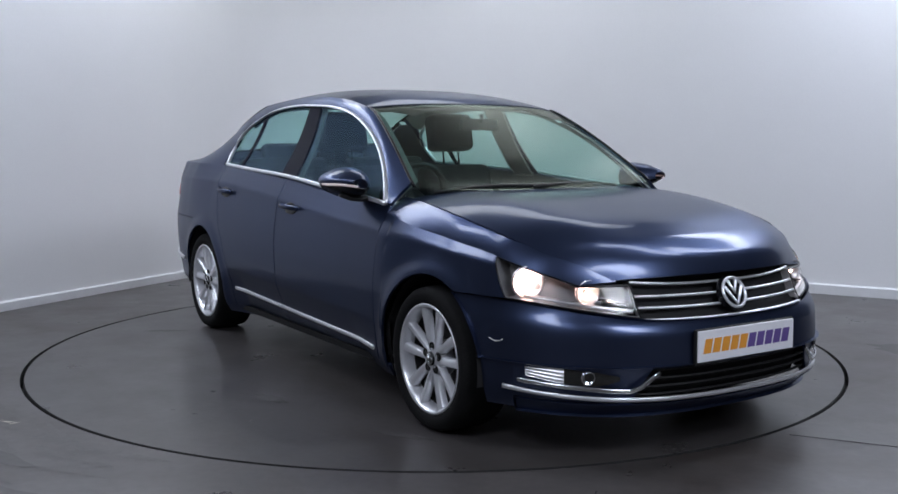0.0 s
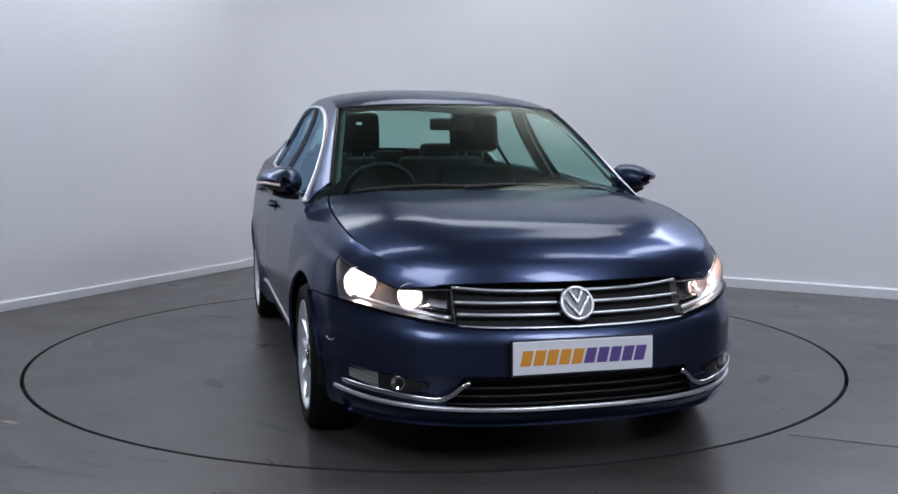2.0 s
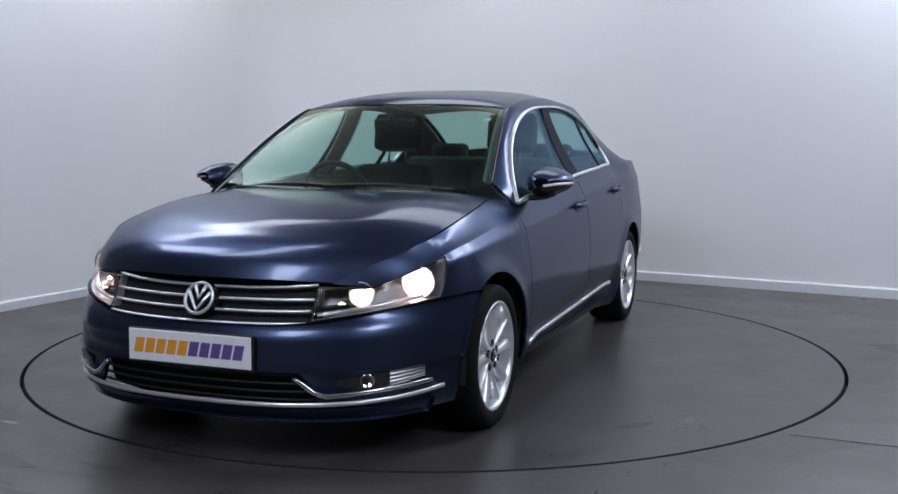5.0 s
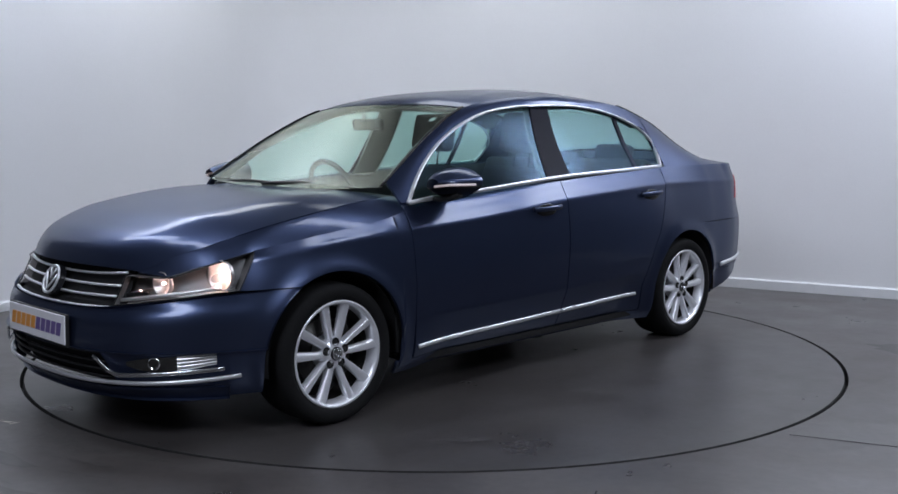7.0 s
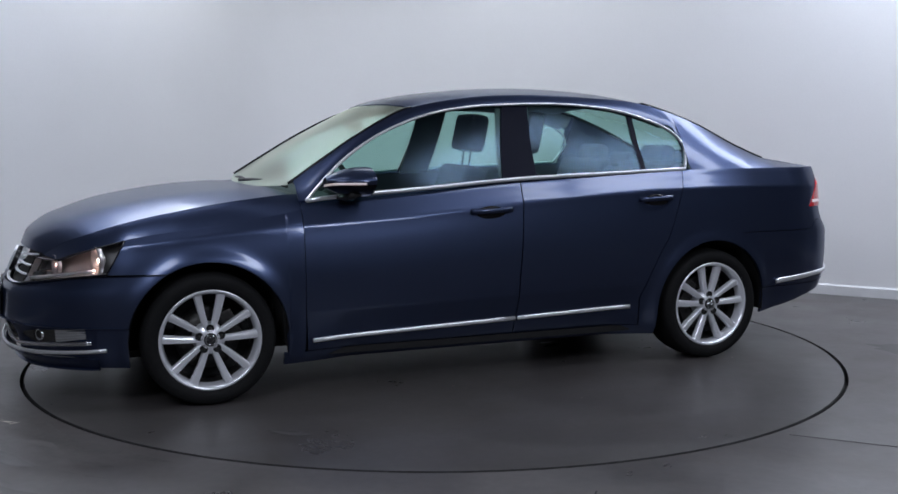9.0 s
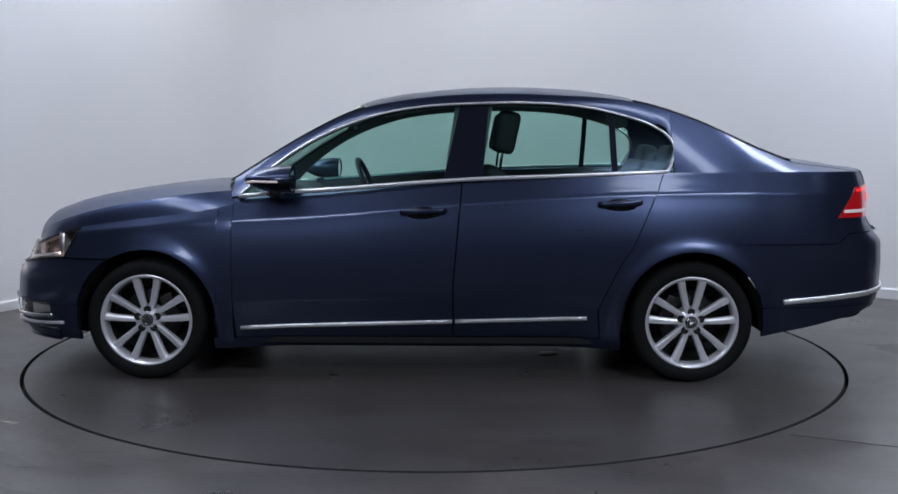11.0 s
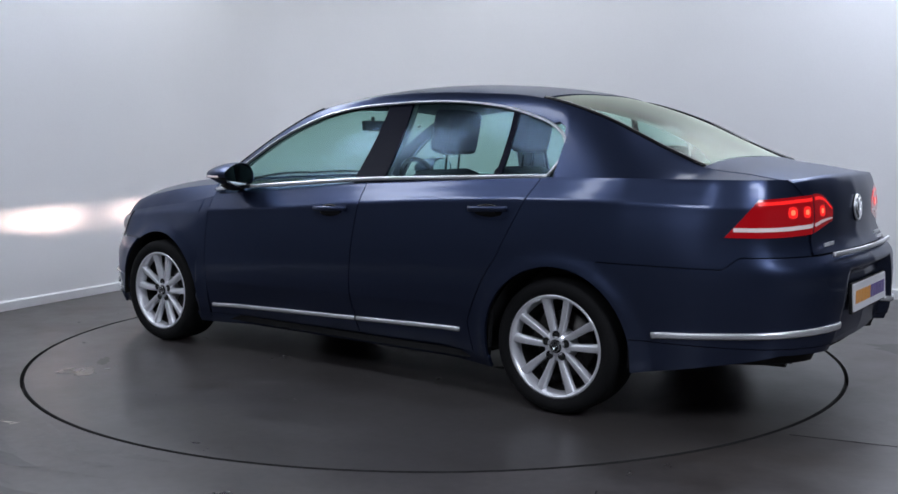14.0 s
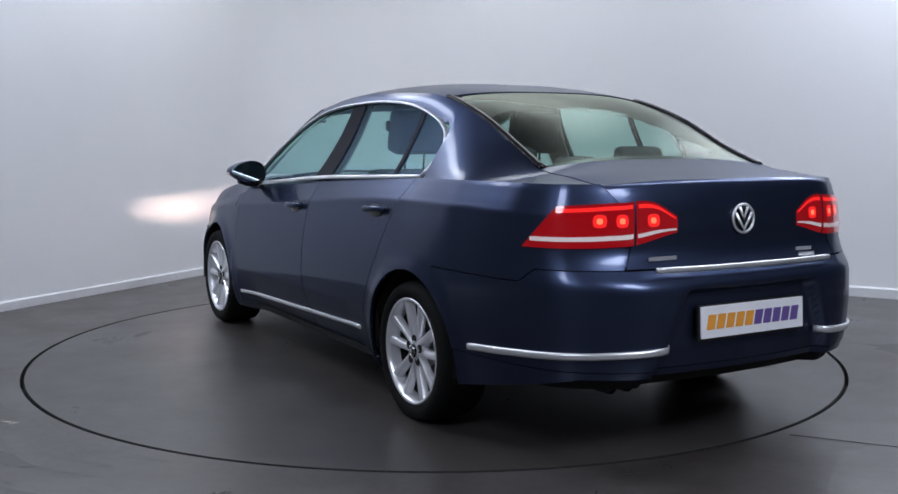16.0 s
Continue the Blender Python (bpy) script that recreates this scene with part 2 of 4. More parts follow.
def skirting(name, a, b, tall=.080):
    """A skirting board standing against the wall from a to b, with a bevelled top."""
    n = inward(a, b, 1.0)
    verts, faces = [], []
    prof = ((0, 0), (0.018, 0), (0.018, tall - .010), (0.010, tall), (0, tall))
    for q in (a, b):
        for o, z in prof:
            verts.append(q + n * (o + 0.001) + Vector((0, 0, z + 0.001)))
    for j in range(5):
        faces.append((j, (j + 1) % 5, 5 + (j + 1) % 5, 5 + j))
    faces += [(0, 1, 2, 3, 4), (9, 8, 7, 6, 5)]
    return tagged(mesh_object(name, verts, faces, SKIRT, smooth=False), "low white skirting board along the studio wall", "skirting board", kind="structure")


RING = 2.235


def room():
    cove = 1.1
    a0, b0 = CORNER + ALONG_L * cove, CORNER + ALONG_R * cove
    a1, b1 = CORNER + ALONG_L * 4.9, CORNER + ALONG_R * 7.0
    wall("wall_west", a0, a1, CEIL, 0.2, "plain white painted studio wall, curving into its corner")
    wall("wall_north", b0, b1, CEIL, 0.2, "plain white painted studio wall behind the turntable")
    # Out of view: dark walls added so the car's sides reflect little light.
    wall("wall_west_dark", a1, FAR_L, CEIL, 0.2, "unseen wall beside the camera, darkened to dim reflections on the car", DARK_WALL)
    wall("wall_north_dark", b1, FAR_R, CEIL, 0.2, "unseen wall away from the turntable, darkened to dim reflections on the car", DARK_WALL)
    wall("wall_south", FAR_L, FAR, CEIL, 0.2, "unseen wall behind the camera, darkened to dim reflections on the car", DARK_WALL)
    wall("wall_east", FAR_R, FAR, CEIL, 0.2, "unseen wall beside the camera, darkened to dim reflections on the car", DARK_WALL)
    # the curved corner between the two white walls, and its skirting
    bend = [a0 * (1 - t) ** 2 + CORNER * 2 * t * (1 - t) + b0 * t * t for t in [i / 20 for i in range(21)]]
    back = [q + (CORNER - (FAR_L + FAR_R) / 2).normalized() * 0.2 for q in bend]
    up = Vector((0, 0, CEIL))
    verts = bend + [q + up for q in bend] + back + [q + up for q in back] + [q + up for q in bend] + [q + up for q in back]
    n = 21
    faces = [(i, i + 1, n + i + 1, n + i) for i in range(20)] + [(2 * n + i + 1, 2 * n + i, 3 * n + i, 3 * n + i + 1) for i in range(20)]
    faces += [(4 * n + i, 4 * n + i + 1, 5 * n + i + 1, 5 * n + i) for i in range(20)]
    tagged(mesh_object("wall_corner", verts, faces, WALL), "curved white corner between two studio walls", "wall", kind="structure")
    mid = (FAR + CORNER) / 2
    strip = []
    for o, z in ((0, 0), (0.018, 0), (0.018, 0.070), (0.010, 0.080), (0, 0.080)):
        strip += [q + (mid - q).normalized() * (o + 0.001) + Vector((0, 0, z + 0.001)) for q in bend]
    faces = [(k * n + i, k * n + i + 1, k * n + n + i + 1, k * n + n + i) for k in range(4) for i in range(20)]
    tagged(mesh_object("baseboard_corner", strip, faces, SKIRT, smooth=False), "low white skirting board round the curved corner", "skirting board", kind="structure")
    skirting("baseboard_west", a0, FAR_L, .068)
    skirting("baseboard_north", b0, FAR_R)
    skirting("baseboard_south", FAR_L, FAR)
    skirting("baseboard_east", FAR_R, FAR)
    # ceiling, out of view and darkened to dim reflections in the car's roof
    bm = bmesh.new()
    lo = [q + Vector((0, 0, CEIL)) for q in (CORNER, FAR_R, FAR, FAR_L)]
    vs = [bm.verts.new(q) for q in lo] + [bm.verts.new(q + Vector((0, 0, 0.2))) for q in lo]
    for q in ((0, 1, 2, 3), (4, 5, 6, 7), (0, 1, 5, 4), (1, 2, 6, 5), (2, 3, 7, 6), (3, 0, 4, 7)):
        bm.faces.new([vs[i] for i in q])
    bmesh.ops.recalc_face_normals(bm, faces=bm.faces)
    tagged(part("ceiling", bm, CEILING), "unseen studio ceiling, darkened to dim reflections in the car", "ceiling", kind="structure")
    # floor with the round opening of the turntable
    n = 144
    inner = [Vector((RING * math.cos(2 * math.pi * i / n), RING * math.sin(2 * math.pi * i / n), 0)) for i in range(n)]
    outer = []
    quad = [CORNER, FAR_R, FAR, FAR_L]
    for q in inner:
        d = q.normalized()
        best = 99.0
        for i in range(4):
            a, b = quad[i], quad[(i + 1) % 4]
            e = b - a
            den = d.x * e.y - d.y * e.x
            if abs(den) > 1e-9:
                k = (a.x * e.y - a.y * e.x) / den
                s = (a.x * d.y - a.y * d.x) / den
                if k > 0 and -0.001 <= s <= 1.001:
                    best = min(best, k)
        outer.append(d * (best + 0.15))
    verts = inner + outer + [q - Vector((0, 0, 0.06)) for q in inner]
    faces = []
    for i in range(n):
        j = (i + 1) % n
        faces.append((i, n + i, n + j, j))
        faces.append((i, j, 2 * n + j, 2 * n + i))
    # Inside of the opening is black, so the gap reads as shade.
    ground = mesh_object("floor", verts, faces, FLOOR, smooth=False, mats=(PIT,))
    ground.data.polygons.foreach_set("material_index", [i % 2 for i in range(2 * n)])
    tagged(ground, "dark grey painted concrete studio floor, scuffed", "floor", kind="structure")
    # The pit is coloured black, standing for shade under the edge.
    pit = [Vector((2.4 * math.cos(2 * math.pi * i / n), 2.4 * math.sin(2 * math.pi * i / n), -0.06)) for i in range(n)]
    tagged(mesh_object("floor_pit", pit, [tuple(range(n))], PIT, smooth=False), "pit under the turntable's edge, coloured black for shade", "pit", kind="structure")


def turntable():
    """The round plate that carries the car."""
    t = empty("turntable", "round grey painted turntable plate set flush in the floor", "turntable")
    n, r = 144, RING - 0.017
    verts, faces = [], []
    for rr, z in ((0.0, 0.0), (r - 0.004, 0.0), (r, -0.004), (r, -0.05)):
        for i in range(n):
            verts.append((rr * math.cos(2 * math.pi * i / n), rr * math.sin(2 * math.pi * i / n), z))
    for k in range(1, 3):
        for i in range(n):
            j = (i + 1) % n
            faces.append((k * n + i, k * n + n + i, k * n + n + j, k * n + j))
    faces.append(tuple(range(n, 2 * n)))
    mesh_object("plate", verts, faces[-1:], DISC, t, smooth=False)
    # Side of the plate is coloured black as shade in the gap.
    mesh_object("plate_edge_shade", verts, faces[:-1], PIT, t, "edge of the plate, coloured black to shade the gap", smooth=False)
    for i, (x, y, w, h, turn) in enumerate(((1.44, -1.06, .34, .06, 30), (.60, -1.28, .30, .10, 10), (1.2, 1.4, .22, .08, -40), (-1.3, -1.2, .3, .08, 60))):
        blot("tyre_mark", x, y, w, h, turn, TYRE_MARK, t, "dark rubber mark", 20 + i)
    for i, (x, y) in enumerate(((.27, .92), (-.2, 1.35), (1.2, 1.42), (.9, -1.5), (-1.4, .9), (-.9, -1.4))):
        blot("paint_speck", x, y, .014, .010, i * 40, SCUFF, t, "pale paint speck", 40 + i, n=8)
    # A dark and a pale flat patch, side by side on the plate.
    blot("dark_patch", -.63, .235, .16, .07, 20, PIT, t, "dark flat patch on the plate", 51)
    blot("pale_patch", -.635, .165, .13, .035, 10, SKIRT, t, "pale flat patch on the plate", 50, z=.004)
    return t


def ceiling_and_fill_lamps():
    for x, y, sx, sy, watts, turn, colour in LAMPS:
        lamp = empty("ceiling_or_fill_light", "lit white ceiling light panel out of view, four of them added as fill", "ceiling light", group="ceiling lights")
        m = pose(x, y, CEIL - 0.05, 0, 0, turn)
        lamp.matrix_basis = m
        box("housing", (sx + 0.06, sy + 0.06, 0.08), pose(0, 0, 0.01), SKIRT, lamp, bevel=0.006)
        box("diffuser", (sx, sy, 0.01), pose(0, 0, -0.036), PANEL_LIT, lamp, "glowing white diffuser")
        data = bpy.data.lights.new("ceiling_or_fill_lamp", "AREA")
        data.shape, data.size, data.size_y, data.energy, data.color = "RECTANGLE", sx, sy, watts, colour
        ob = new("ceiling_or_fill_lamp", data)
        ob.matrix_basis = m @ pose(0, 0, -0.05)


def blot(name, x, y, w, h, turn, mat, parent, label, seed, z=0.0015, n=26):
    """A thin, ragged patch lying flat."""
    rnd = random.Random(seed)
    verts = []
    for i in range(n):
        a = 2 * math.pi * i / n
        r = 0.55 + 0.45 * rnd.random()
        q = pose(x, y, z, 0, 0, turn) @ Vector((w / 2 * r * math.cos(a), h / 2 * r * math.sin(a), 0))
        verts.append(q)
    return mesh_object(name, verts, [tuple(range(n))], mat, parent, label, smooth=False)


def floor_wear():
    """Many faint dragged streaks on the floor beside the turntable, in one mesh."""
    rnd = random.Random(77)
    verts, faces = [], []
    for i in range(46):
        ang = math.radians(rnd.uniform(196, 242))
        rad = RING + .10 + rnd.random() ** 1.5 * .75
        length, width = rnd.uniform(.15, .55), rnd.uniform(.012, .05)
        m = pose(rad * math.cos(ang), rad * math.sin(ang), .0010 + .00002 * i, 0, 0, math.degrees(ang) + 90 + rnd.uniform(-14, 14))
        n, base = 18, len(verts)
        for k in range(n):
            a = 2 * math.pi * k / n
            verts.append(m @ Vector((length / 2 * math.cos(a), width / 2 * math.sin(a) * rnd.uniform(.5, 1.3), 0)))
        faces.append(tuple(range(base, base + n)))
    tagged(mesh_object("floor_wear", verts, faces, WEAR, smooth=False), "faint brown dragged streaks worn into the floor", "floor wear", kind="structure")


def floor_marks():
    floor_wear()
    for i, (x, y, w, h, t) in enumerate(((-1.84, -1.565, .10, .035, -8), (-1.90, -1.55, .12, .02, 15), (-1.79, -1.585, .05, .02, 40))):
        tagged(blot("paint_scuff", x, y, w, h, t, SCUFF, None, "", i), "dried pale paint scuff on the floor", "scuff", "paint scuffs", "structure")
    for i, (x, y, w, h, t) in enumerate(((-2.75, -0.9, .7, .5, 20), (-1.75, -1.98, .8, .16, -38), (-1.5, -2.45, 1.0, .18, -20), (2.75, -.2, .5, .8, 30))):
        tagged(blot("floor_stain", x, y, w, h, t, TYRE_MARK, None, "", 10 + i), "dark worn stain on the floor", "stain", "floor stains", "structure")
    for a, b in (((1.446, -1.775), (2.6, -2.30)), ((-2.35, -0.9), (-4.2, -0.2)), ((0.55, -2.43), (0.2, -3.6))):
        p, q = Vector((*a, 0.001)), Vector((*b, 0.001))
        tagged(sweep("floor_joint", [p, q], .003, .0008, PIT, None)[0], "thin dark joint line in the floor", "joint", "floor joints", "structure")


room()
ceiling_and_fill_lamps()
floor_marks()
TABLE = turntable()


# ---------------------------------------------------------------- the car's form: x ahead, y left, z up from the ground between the axles
AXLE_F, AXLE_R, HUB_Z, ARCH = 1.355, -1.350, 0.300, 0.354
PLAN = [(2.240, 0), (2.232, .20), (2.19, .42), (2.105, .60), (1.96, .745), (1.80, .835), (1.55, .885), (1.2, .905), (.6, .91), (0, .91), (-.8, .908),
        (-1.3, .90), (-1.7, .88), (-2.04, .832), (-2.262, .73), (-2.392, .55), (-2.44, .3), (-2.455, 0)]
_run = [0.0]
for _p, _q in zip(PLAN, PLAN[1:]):
    _run.append(_run[-1] + math.dist(_p, _q))
PX = spline([(s, p[0]) for s, p in zip(_run, PLAN)])
PY = spline([(s, p[1]) for s, p in zip(_run, PLAN)])
END = _run[-1]
_tab = [(PX(END * i / 600), PY(END * i / 600), END * i / 600) for i in range(601)]


def at_x(x):
    """How far along the plan's outline, from the nose's middle, x is reached."""
    xs = [-t[0] for t in _tab]
    return float(np.interp(-x, xs, [t[2] for t in _tab]))


def at_y_front(y):
    return float(np.interp(y, [t[1] for t in _tab[:120]], [t[2] for t in _tab[:120]]))


def at_y_rear(y):
    tail = _tab[::-1][:110]
    return float(np.interp(y, [t[1] for t in tail], [t[2] for t in tail]))


NOSE = spline([(.15, .10), (.20, .045), (.25, .012), (.30, .0), (.44, 0), (.50, .01), (.53, .03), (.55, .055), (.60, .085), (.66, .115), (.70, .14), (.78, .24), (.9, .4)])
LOW = spline([(.14, .07), (.20, .038), (.26, .022), (.34, .012), (.45, 0), (1.2, 0)])


def tuck(x, z):
    """The doors' fold inwards below their lower crease, fading out before the wheel arches."""
    return .26 * max(0, lerp(.400, .435, (.9 - x) / 1.8) - z) * min(max((.93 - x) / .25, 0), 1) * min(max((x + .98) / .25, 0), 1)


TAIL = spline([(.15, .2), (.22, .12), (.30, .05), (.36, .02), (.42, .005), (.50, 0), (.62, 0), (.69, .012), (.735, .055), (.78, .088), (.90, .098), (.98, .108), (1.04, .130), (1.08, .16)])
CREASE = spline([(2.2, .69), (1.7, .735), (1.075, .793), (.54, .823), (-.17, .882), (-1.2, .941), (-1.9, .940), (-2.3, .93)])
UP = spline([(-.40, 0), (-.2, .012), (-.1, .026), (-.03, .0385), (-.006, .0425), (0, .0445), (.006, .0485), (.03, .062), (.06, .079), (.1, .102), (.15, .15), (.25, .27)])
BELT = spline([(1.0, .900), (.895, .914), (.3, .962), (-.21, .999), (-.8, 1.022), (-1.235, 1.037), (-1.9, 1.045)])
BELT_Y = spline([(1.0, .822), (.895, .824), (.5, .824), (0, .815), (-.6, .800), (-1.235, .766), (-1.6, .74), (-2.0, .70)])


def body(a, z, out=0.0):
    """The body's skin below the belt: a along the outline (below 0 on the right), z the height."""
    s = abs(a)
    x, y = PX(s), PY(s)
    e = 0.01
    tx, ty = PX(min(s + e, END)) - PX(max(s - e, 0)), PY(min(s + e, END)) - PY(max(s - e, 0))
    k = math.hypot(tx, ty) or 1
    nx, ny = ty / k, -tx / k
    wf, wr, ws = max(nx, 0) ** 2, max(-nx, 0) ** 2, ny * ny
    rear = min(max((-x - .2) / 1.0, 0), 1) - 2.2 * min(max((-x - 1.95) / .3, 0), 1)
    d = wf * NOSE(z) + wr * TAIL(z) + ws * (LOW(z) + tuck(x, z) + UP(z - CREASE(x)) * max(.60, 1 + .32 * rear - .50 * min(max((-x - 1.25) / .40, 0), 1) + .30 * min(max((x - .95) / .4, 0), 1))) - out
    if x < -2.3:
        # recess for the rear plate
        d += .050 * min(max((lerp(.455, .335, (z - .37) / .29) - y) / .03, 0), 1) * min(max((.668 - z) / .02, 0), 1)
    # swelling round the wheel arches
    for ax in (AXLE_F, AXLE_R):
        rr = math.hypot(x - ax, z - HUB_Z)
        d -= ws * .014 * math.exp(-((rr - ARCH) / .045) ** 2)
    p = (x - nx * d, y - ny * d, z)
    return p if a >= 0 else (p[0], -p[1], p[2])


def arch_x(ax, z, sign):
    h = ARCH ** 2 - (z - HUB_Z) ** 2
    return ax + sign * math.sqrt(max(h, 0))


def arch_z(ax, x):
    h = ARCH ** 2 - (x - ax) ** 2
    return HUB_Z + math.sqrt(h) if h > 0 else 0.0


def panel(lo_a, hi_a, lo_z, hi_z, out=0.0):
    """A sheet of the skin between two edges a(v) and two edges z(a)."""
    def f(u, v):
        a = lerp(lo_a(v), hi_a(v), u)
        return body(a, lerp(lo_z(a), hi_z(a), v), out)
    return f


def k(value):
    return lambda q: value


def loft(*curves):
    """A sheet through several curves of u, smooth across them."""
    n = len(curves)

    def f(u, v):
        ps = [c(u) for c in curves]
        return tuple(spline([(i / (n - 1), p[j]) for i, p in enumerate(ps)])(v) for j in range(3))
    return f


HOOD_Y = spline([(2.04, .487), (1.96, .585), (1.87, .672), (1.78, .712), (1.44, .758), (1.07, .735), (.93, .715)])
HOOD_Z = spline([(2.04, .674), (1.96, .731), (1.87, .769), (1.78, .801), (1.44, .879), (1.07, .929), (.93, .940)])
FEND_Z = spline([(2.045, .662), (1.96, .693), (1.85, .724), (1.745, .750), (1.44, .796), (1.07, .845), (.90, .880)])
DLO = [(.895, .914), (.80, 1.005), (.69, 1.096), (.515, 1.207), (.36, 1.276), (.20, 1.327), (-.02, 1.364), (-.266, 1.379), (-.5, 1.384), (-.70, 1.376), (-.90, 1.352),
       (-1.06, 1.312), (-1.19, 1.262), (-1.255, 1.215), (-1.282, 1.16), (-1.268, 1.10), (-1.235, 1.037)]
DLO_TOP = spline([p for p in DLO if p[0] > -1.27 and p[1] > 1.0 or p[0] > .8][:-1] + [(-1.30, 1.15)])
RAIL_Y = spline([(.98, .728), (.80, .690), (.6, .647), (.28, .588), (0, .572), (-.3, .567), (-.7, .563), (-1.1, .565), (-1.4, .578), (-1.75, .592), (-1.92, .612), (-2.1, .612), (-2.28, .60)])
RAIL_Z = spline([(.98, .970), (.80, 1.086), (.6, 1.210), (.28, 1.360), (.12, 1.392), (-.05, 1.415), (-.3, 1.430), (-.7, 1.424), (-1.1, 1.388), (-1.4, 1.298), (-1.75, 1.143), (-1.92, 1.080),
                 (-2.1, 1.062), (-2.28, 1.042)])
TOP_Z = spline([(2.140, .690), (2.125, .730), (2.07, .786), (1.92, .853), (1.65, .914), (1.4, .949), (1.2, .962), (1.05, .966), (.80, 1.124), (.6, 1.252), (.44, 1.345), (.33, 1.396), (.15, 1.438), (-.05, 1.463),
                (-.35, 1.483), (-.6, 1.482), (-.9, 1.460), (-1.12, 1.422), (-1.4, 1.339), (-1.7, 1.212), (-1.88, 1.126), (-2.0, 1.101), (-2.2, 1.078), (-2.34, 1.057)])


def side_glass(x, z, out=0.0):
    h = z - BELT(x)
    return (x, BELT_Y(x) - .72 * h + .52 * h * h + out, z)


CAR = empty("car", "dark blue metallic four-door saloon with its lamps lit, on the turntable", "car")


def across(x_mid, x_side, y_side, z_side, z_mid, power=2.2):
    """A cross-line of a deck: from the right edge over the crown to the left edge."""
    def f(v):
        q = 2 * v - 1
        return (lerp(x_mid, x_side, abs(q) ** 2), y_side * q, lerp(z_mid, z_side, abs(q) ** power))
    return f


def deck(x0, x1, bow0, bow1, inset=0.0, power=2.2, y_of=RAIL_Y, z_of=RAIL_Z, lift=0.0):
    """A sheet over the car from its side edge line at x0 to x1; the middle stands bow further ahead."""
    def f(u, v):
        x = lerp(x0, x1, u)
        b = lerp(bow0, bow1, u)
        y, z = y_of(x) - inset, z_of(x)
        return tuple(p + (lift if i == 2 else 0) for i, p in enumerate(across(x + b, x, y, z, TOP_Z(x + b), power)(v)))
    return f


def bodywork():
    g = 0.003
    # front wings
    cols = [(AXLE_F + ARCH * math.cos(math.pi * i / 40), max(HUB_Z + ARCH * math.sin(math.pi * i / 40), .606 if i < 20 else 0)) for i in range(41)]
    cols += [(AXLE_F - ARCH - .0005, .185)] + [(lerp(AXLE_F - ARCH, .922, i / 5), .185) for i in range(1, 6)]
    n = len(cols) - 1
    def wing(u, v):
        x, lo = cols[round(u * n)]
        return body(at_x(x), lerp(lo, FEND_Z(x), v))
    sheet("front_wing", wing, n, 16, PAINT, CAR, skirt=.012)
    def wing_nose(u, v):
        z = lerp(.606, .757, v)
        return body(at_x(lerp(lerp(1.795, 1.718, (z - .607) / .15) - g, 1.7085, u)), z)
    sheet("wing_nose", wing_nose, 5, 10, PAINT, CAR, skirt=.006)
    def wing_top(u, v):
        x = lerp(2.04, .90, u)
        p = Vector(body(at_x(x) if x < 2.0 else at_y_front(lerp(.478, .62, (2.045 - x) / .095) if x > 1.95 else .62), FEND_Z(x)))
        p0 = Vector(body(at_x(x), FEND_Z(x)))
        q = Vector((x, HOOD_Y(x) + (.010 if x < 1.74 else lerp(.010, -.002, min(1, (x - 1.74) / .03))), HOOD_Z(x)))
        mid = (p0 + q) / 2 + Vector((0, .004, .010)) * min(1, (2.04 - x) / .25)
        return tuple((p0 * (1 - v) ** 2 + mid * 2 * v * (1 - v) + q * v * v))
    sheet("wing_top", wing_top, 40, 8, PAINT, CAR, flip=False)
    # bonnet
    def bonnet(u, v):
        x = lerp(2.035, .955, u)
        bow = lerp(.105, .10, u)
        q = 2 * v - 1
        y, z = HOOD_Y(x), HOOD_Z(x)
        xx = x + bow * (1 - abs(q) ** 2.2)
        mid = TOP_Z(x + bow)
        s = abs(q)
        zz = lerp(mid, z, s ** 3.2)
        # raised ridge along each side of the bonnet
        zz += .015 * math.exp(-((s - .70) / .20) ** 2) * min(1, u * 3) * (1 - .6 * u ** 2)
        return (xx, y * q, zz)
    sheet("bonnet", bonnet, 44, 40, PAINT, CAR, both=False, flip=True)
    # doors
    seam_f = lambda z: .922 if z > .42 else .922 - .012 * (.42 - z) / .2
    seam_b = lambda z: -.172 - .045 * max(0, z - .5) / .5
    def seam_r(z):
        if z > .66:
            return -1.045 - (.175) * ((z - .66) / .38)
        return max(-1.045 + .22 * ((.66 - z) / .30) ** .8 * .72, -1.2) if z > .36 else -1.045 + .158 - .02 * (.36 - z) / .2
    def door(sf, sr, zl):
        def f(u, v):
            z = v
            x0 = None
            for _ in range(3):
                zz = lerp(zl, BELT(x0) if x0 is not None else .95, v)
                x0 = lerp(sf(zz) - g, sr(zz) + g, u)
            return body(at_x(x0), lerp(zl, BELT(x0) - .004, v))
        return f
    fdoors = sheet("front_door", door(seam_f, seam_b, .215), 26, 72, PAINT, CAR)
    rdoors = sheet("rear_door", door(seam_b, seam_r, .215), 26, 72, PAINT, CAR)
    sheet("sill", lambda u, v: body(at_x(lerp(1.02, -1.0, u)), lerp(.155, .211, v), -.004), 24, 4, PAINT, CAR)
    # rear wings: foot before the arch, cap over it, and the side up to the shoulder
    cut = AXLE_R + ARCH * math.cos(math.asin(.294 / ARCH))
    def foot(u, v):
        z = lerp(.20, .69, v)
        x1 = AXLE_R + ARCH if z < HUB_Z else (arch_x(AXLE_R, z, 1) if z < .60 else cut)
